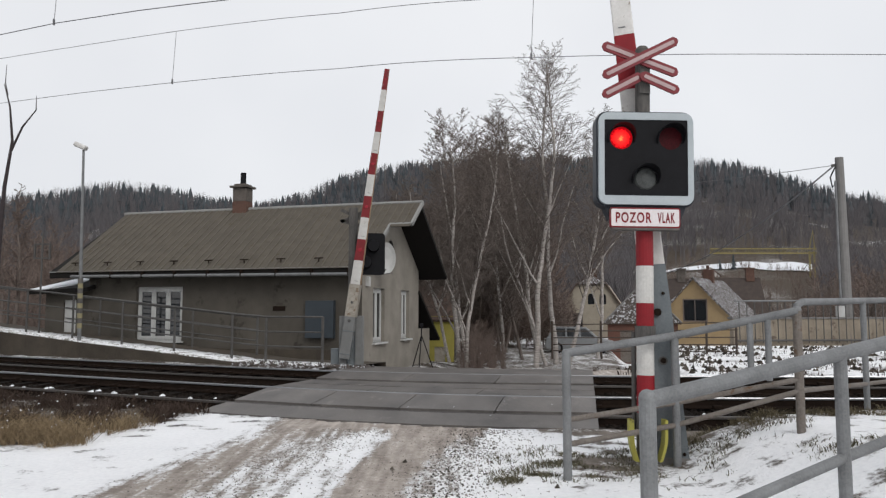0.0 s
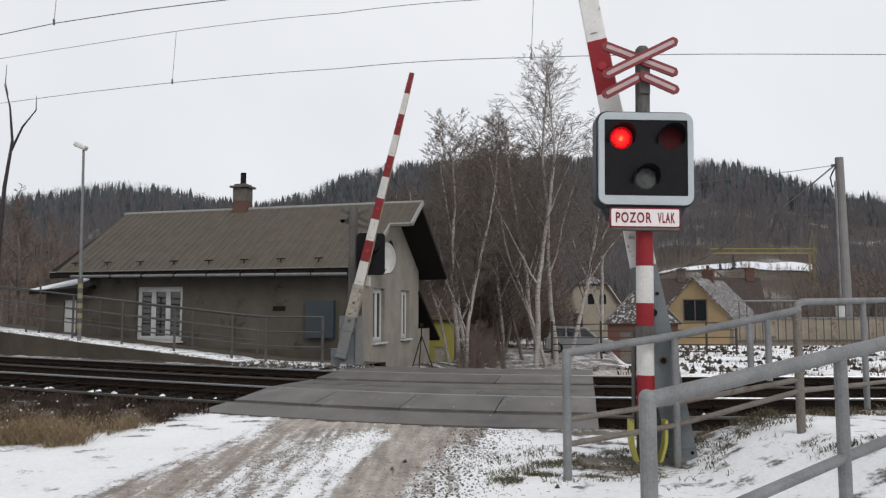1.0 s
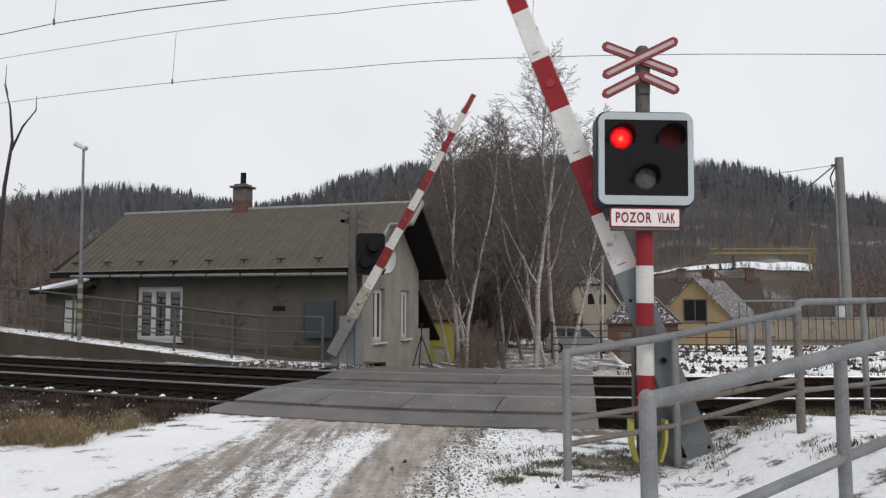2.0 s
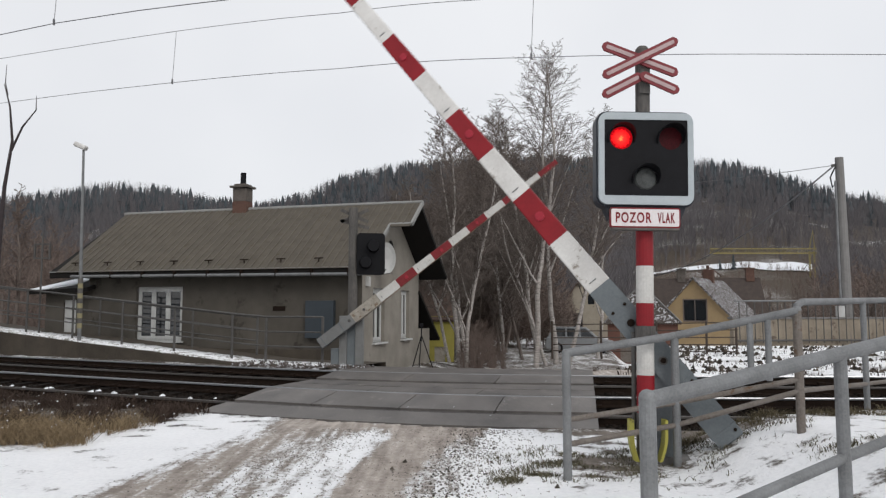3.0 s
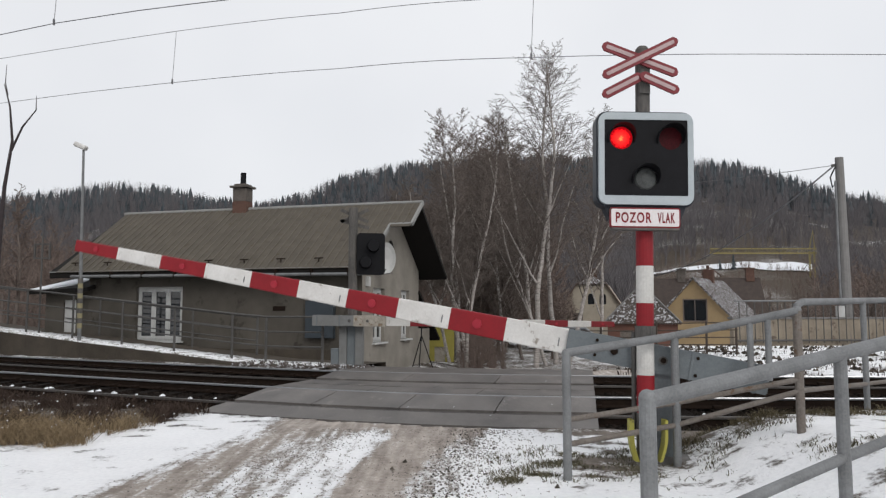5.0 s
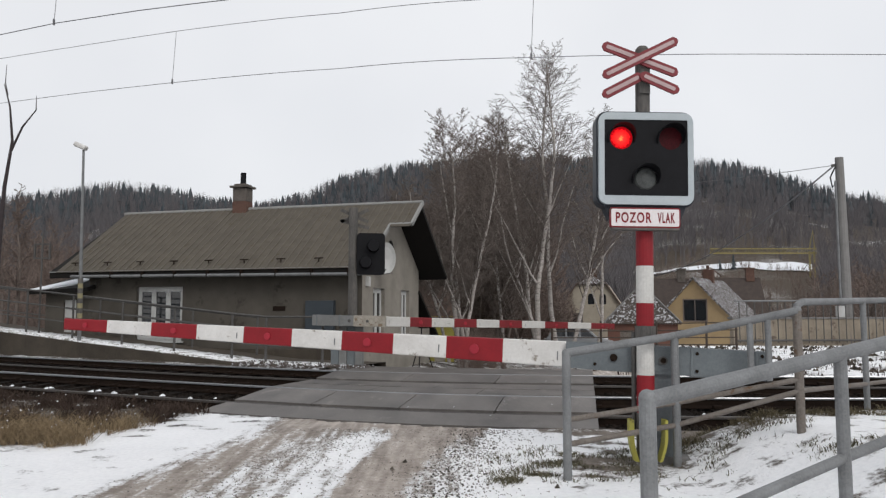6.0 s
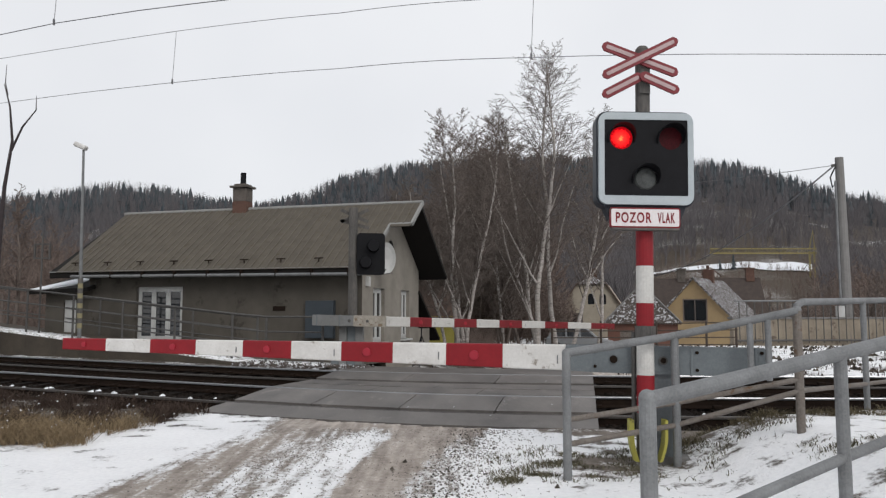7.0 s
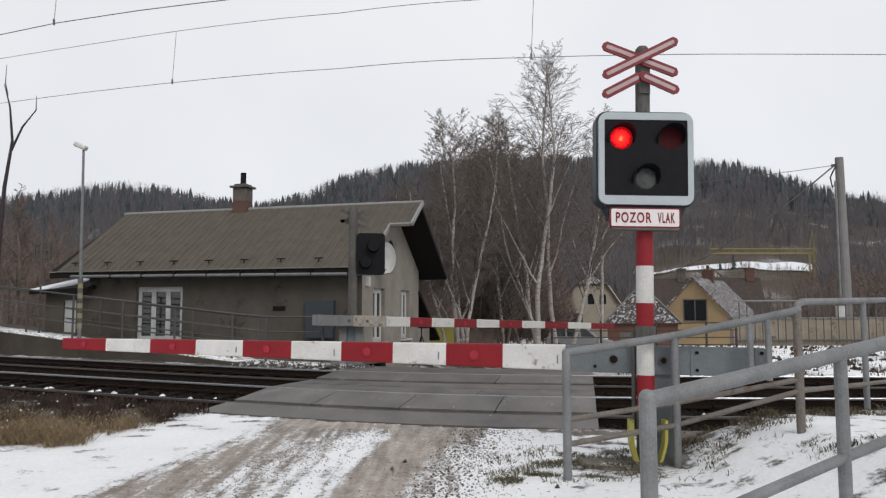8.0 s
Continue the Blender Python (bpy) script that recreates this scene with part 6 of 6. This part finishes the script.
while len(brush) < 12500:
    x = rg.uniform(-10.5, -3.2)
    y0 = rail_y(0, x)
    y = rg.uniform(max(7.5, y0 - 3.6), y0 - 1.05)
    if x > -3.2 - 0.35 * (10.0 - y) - rg.uniform(0.0, 0.25) or noise.noise(Vector((x * 2.0, y * 2.6, 3))) < 0.16 * clamp((y0 - 1.3 - y)) + 0.02:
        continue
    tuft(brush, x, y, rg.randint(6, 26), 0.05)
while len(straw) < 5200:
    c = rg.choice(((-4.85, 9.05), (-4.05, 8.65), (-4.45, 8.9), (-5.3, 9.2), (-3.75, 9.0), (-4.6, 8.2), (-5.6, 9.6), (-4.75, 8.35), (-4.0, 8.0), (-3.85, 8.15), (-4.3, 8.15)))
    x, y = rg.gauss(c[0], 0.14), rg.gauss(c[1], 0.14)
    tuft(straw, x, y, rg.randint(14, 45), 0.04)
while len(weeds) < 6500:
    c = rg.choice(((1.3, 6.75, 0.42), (1.9, 7.2, 0.40), (1.75, 6.7, 0.35), (2.6, 7.1, 0.3), (0.95, 6.75, 0.34), (0.8, 6.45, 0.14), (1.25, 7.35, 0.3), (1.1, 7.0, 0.2), (2.9, 8.3, 0.35), (3.5, 8.5, 0.3), (4.3, 9.0, 0.35), (2.2, 7.6, 0.3), (2.45, 4.2, 0.12), (3.2, 6.0, 0.15), (0.6, 6.3, 0.1)))
    x, y = rg.gauss(c[0], c[2]), rg.gauss(c[1], c[2] * 0.8)
    if noise.noise(Vector((x * 3.2, y * 4.0, 12))) > -0.02:
        tuft(weeds, x, y, rg.randint(2, 9), 0.03)
bank = []
while len(bank) < 3400:
    x = rg.uniform(2.0, 5.4)
    y = rg.gauss(bank_edge(x) - 0.02, 0.24)
    if noise.noise(Vector((x * 2.4, y * 3.0, 4))) > 0.06:
        tuft(bank, x, y, rg.randint(4, 16), 0.035)
while len(stones) < 5200:
    y = rg.uniform(4.6, 9.0)
    c1, strip, c2 = ruts(y)
    x = rg.choice((rg.gauss(c1 + 0.75, 0.25), rg.gauss(c2 + 0.55, 0.16), rg.gauss(c2 + 0.75, 0.28), rg.uniform(c1 - 0.3, c2 + 1.5)))
    stones.append((x, y, lay(x, y) + 0.002))
while len(far_weeds) < 3200:
    x = rg.uniform(3.4, 18)
    y = rail_y(3, x) + 1.2 + rg.random() ** 1.5 * 14
    if noise.noise(Vector((x * 1.2, y * 0.7, 6))) > 0.02:
        far_weeds.append((x, y, lay(x, y)))
blades("brush", brush, 0.03, 0.22, 0.005, BRUSH, "dark brown dead brush beside the ballast", "brush", 1, 2.2)
blades("bank_grass", bank, 0.015, 0.085, 0.004, BANK_GRASS, "dull brown and olive grass along the edge of the snowy bank", "grass", 6, 2.2)
blades("dry_grass", straw, 0.03, 0.22, 0.0035, GRASS, "pale dry straw tufts at the snow's edge", "grass", 2, 2.4)
blades("weeds", weeds, 0.008, 0.045, 0.005, WEED, "flattened dull green weeds poking through snow", "grass", 3, 2.8)
blades("verge_grass", far_weeds, 0.02, 0.13, 0.012, BRUSH, "brown stalks in the snowy verge", "grass", 4, 0.8)
scatter("dark_gravel", [p for k, p in enumerate(stones) if k % 5 == 0 and ruts(p[1])[2] + 0.30 < p[0] < ruts(p[1])[2] + 0.95], 0.014, STONE_DARK, "dark pebbles pressed into the snow beside the wheel track", "gravel", 0.7, 10)
scatter("gravel", stones, 0.0085, STONE, "loose gravel on the trampled road", "gravel", 0.7, 9)
scatter("rubble", [(0.48, 6.2, 0.02), (-0.35, 7.0, 0.01), (-0.45, 6.7, 0.01), (0.05, 6.6, 0.01), (2.9, 7.75, 0.08), (0.9, 6.0, 0.01)], 0.026, STONE_DARK, "few fist-sized grey stones lying in the snow", "stones", 0.9, 13)

rg = random.Random(55)
dabs = []
while len(dabs) < 130:
    x = rg.uniform(-7.5, -3.3)
    y = rg.uniform(7.8, rail_y(0, x) - 0.9)
    if x < -3.3 - 0.35 * (10.0 - y):
        dabs.append((x, y, lay(x, y) + rg.uniform(0.02, 0.13)))
scatter("snow_dabs", dabs, 0.014, SNOW, "little dabs of snow caught in the dead brush", "snow", 0.6, 19)
clods = []
while len(clods) < 800:
    x = rg.uniform(4.0, 19)
    y = rail_y(3, x) + 1.6 + rg.random() * 13
    if noise.noise(Vector((x * 0.9, y * 0.5, 8))) > -0.05:
        clods.append((x, y, lay(x, y) + 0.02))
scatter("verge_rubble", clods, 0.085, STONE_DARK, "dark clods and stones in the snowy verge", "stones", 0.8, 17)
lumps = []
while len(lumps) < 420:
    x = rg.uniform(-5.8, -2.4)
    px, py = plat_line(x, rg.uniform(0.7, 1.9))
    lumps.append((px, py, lay(px, py) + 0.05))
scatter("snowy_rubble", lumps, 0.06, SNOWY, "snow-covered stones at the foot of the ramp", "stones", 0.8, 15)
flakes = []
for k in range(26):
    x = -9.6 + k * 0.53
    if x < -3.6 or x > 2.6:
        for _ in range(rg.choice((0, 1, 2, 3))):
            px = x + rg.gauss(0, 0.07)
            py = rail_y(0, px) + rg.uniform(0.55, 0.95)
            flakes.append((px, py, -0.05))
scatter("snow_patches", flakes, 0.05, SNOW, "small leftovers of snow between the sleepers", "snow", 0.35, 16)

# ---- overhead line of the two tracks ----
W3 = [(-20, 7.7), (-12.77, 7.38), (-9.44, 7.15), (-6.57, 6.93), (-2.23, 6.59), (1.77, 6.47), (5.18, 6.44), (8.64, 6.39), (16, 6.35)]
W2 = [(-20, 9.2), (-12.87, 8.72), (-6.39, 8.19), (-2.25, 7.82), (0.7, 7.74), (9, 7.9)]
W1 = [(-14, 7.5), (-9.39, 7.24), (-7.83, 7.17), (-5.61, 6.98), (-3.77, 6.79), (5, 6.4)]


def line_over(rails, pts):
    out = []
    for (x0, z0), (x1, z1) in zip(pts, pts[1:]):
        for k in range(6):
            x = x0 + (x1 - x0) * k / 6
            out.append((x, (rail_y(rails[0], x) + rail_y(rails[1], x)) / 2, z0 + (z1 - z0) * k / 6))
    return out


far_c = wire("contact_wire", "thin dark contact wire over the far track", line_over((2, 3), W3), 0.0075)
far_m = wire("messenger_wire", "thin carrying wire above the far contact wire", line_over((2, 3), W2), 0.007)
near_c = wire("contact_wire", "thin dark contact wire over the near track", line_over((0, 1), W1), 0.009)
for x, z0, z1, r2, lab in ((-6.57, 6.93, 8.2, (2, 3), 0), (1.77, 6.47, 7.76, (2, 3), 0), (-7.83, 7.17, 8.3, (0, 1), 0)):
    d = thing("dropper", "thin vertical dropper wire of the overhead line", "overhead wire", pose(x, (rail_y(r2[0], x) + rail_y(r2[1], x)) / 2, 0), group="droppers")
    part("strand", tube(B(), [(0, 0, z0), (0.06, 0, z1)], 0.006, 5), WIRE, d)
    part("clip", tube(B(), [(0, 0, z0 - 0.03), (0, 0, z0 + 0.09)], 0.022, 6), WIRE, d)

motions()
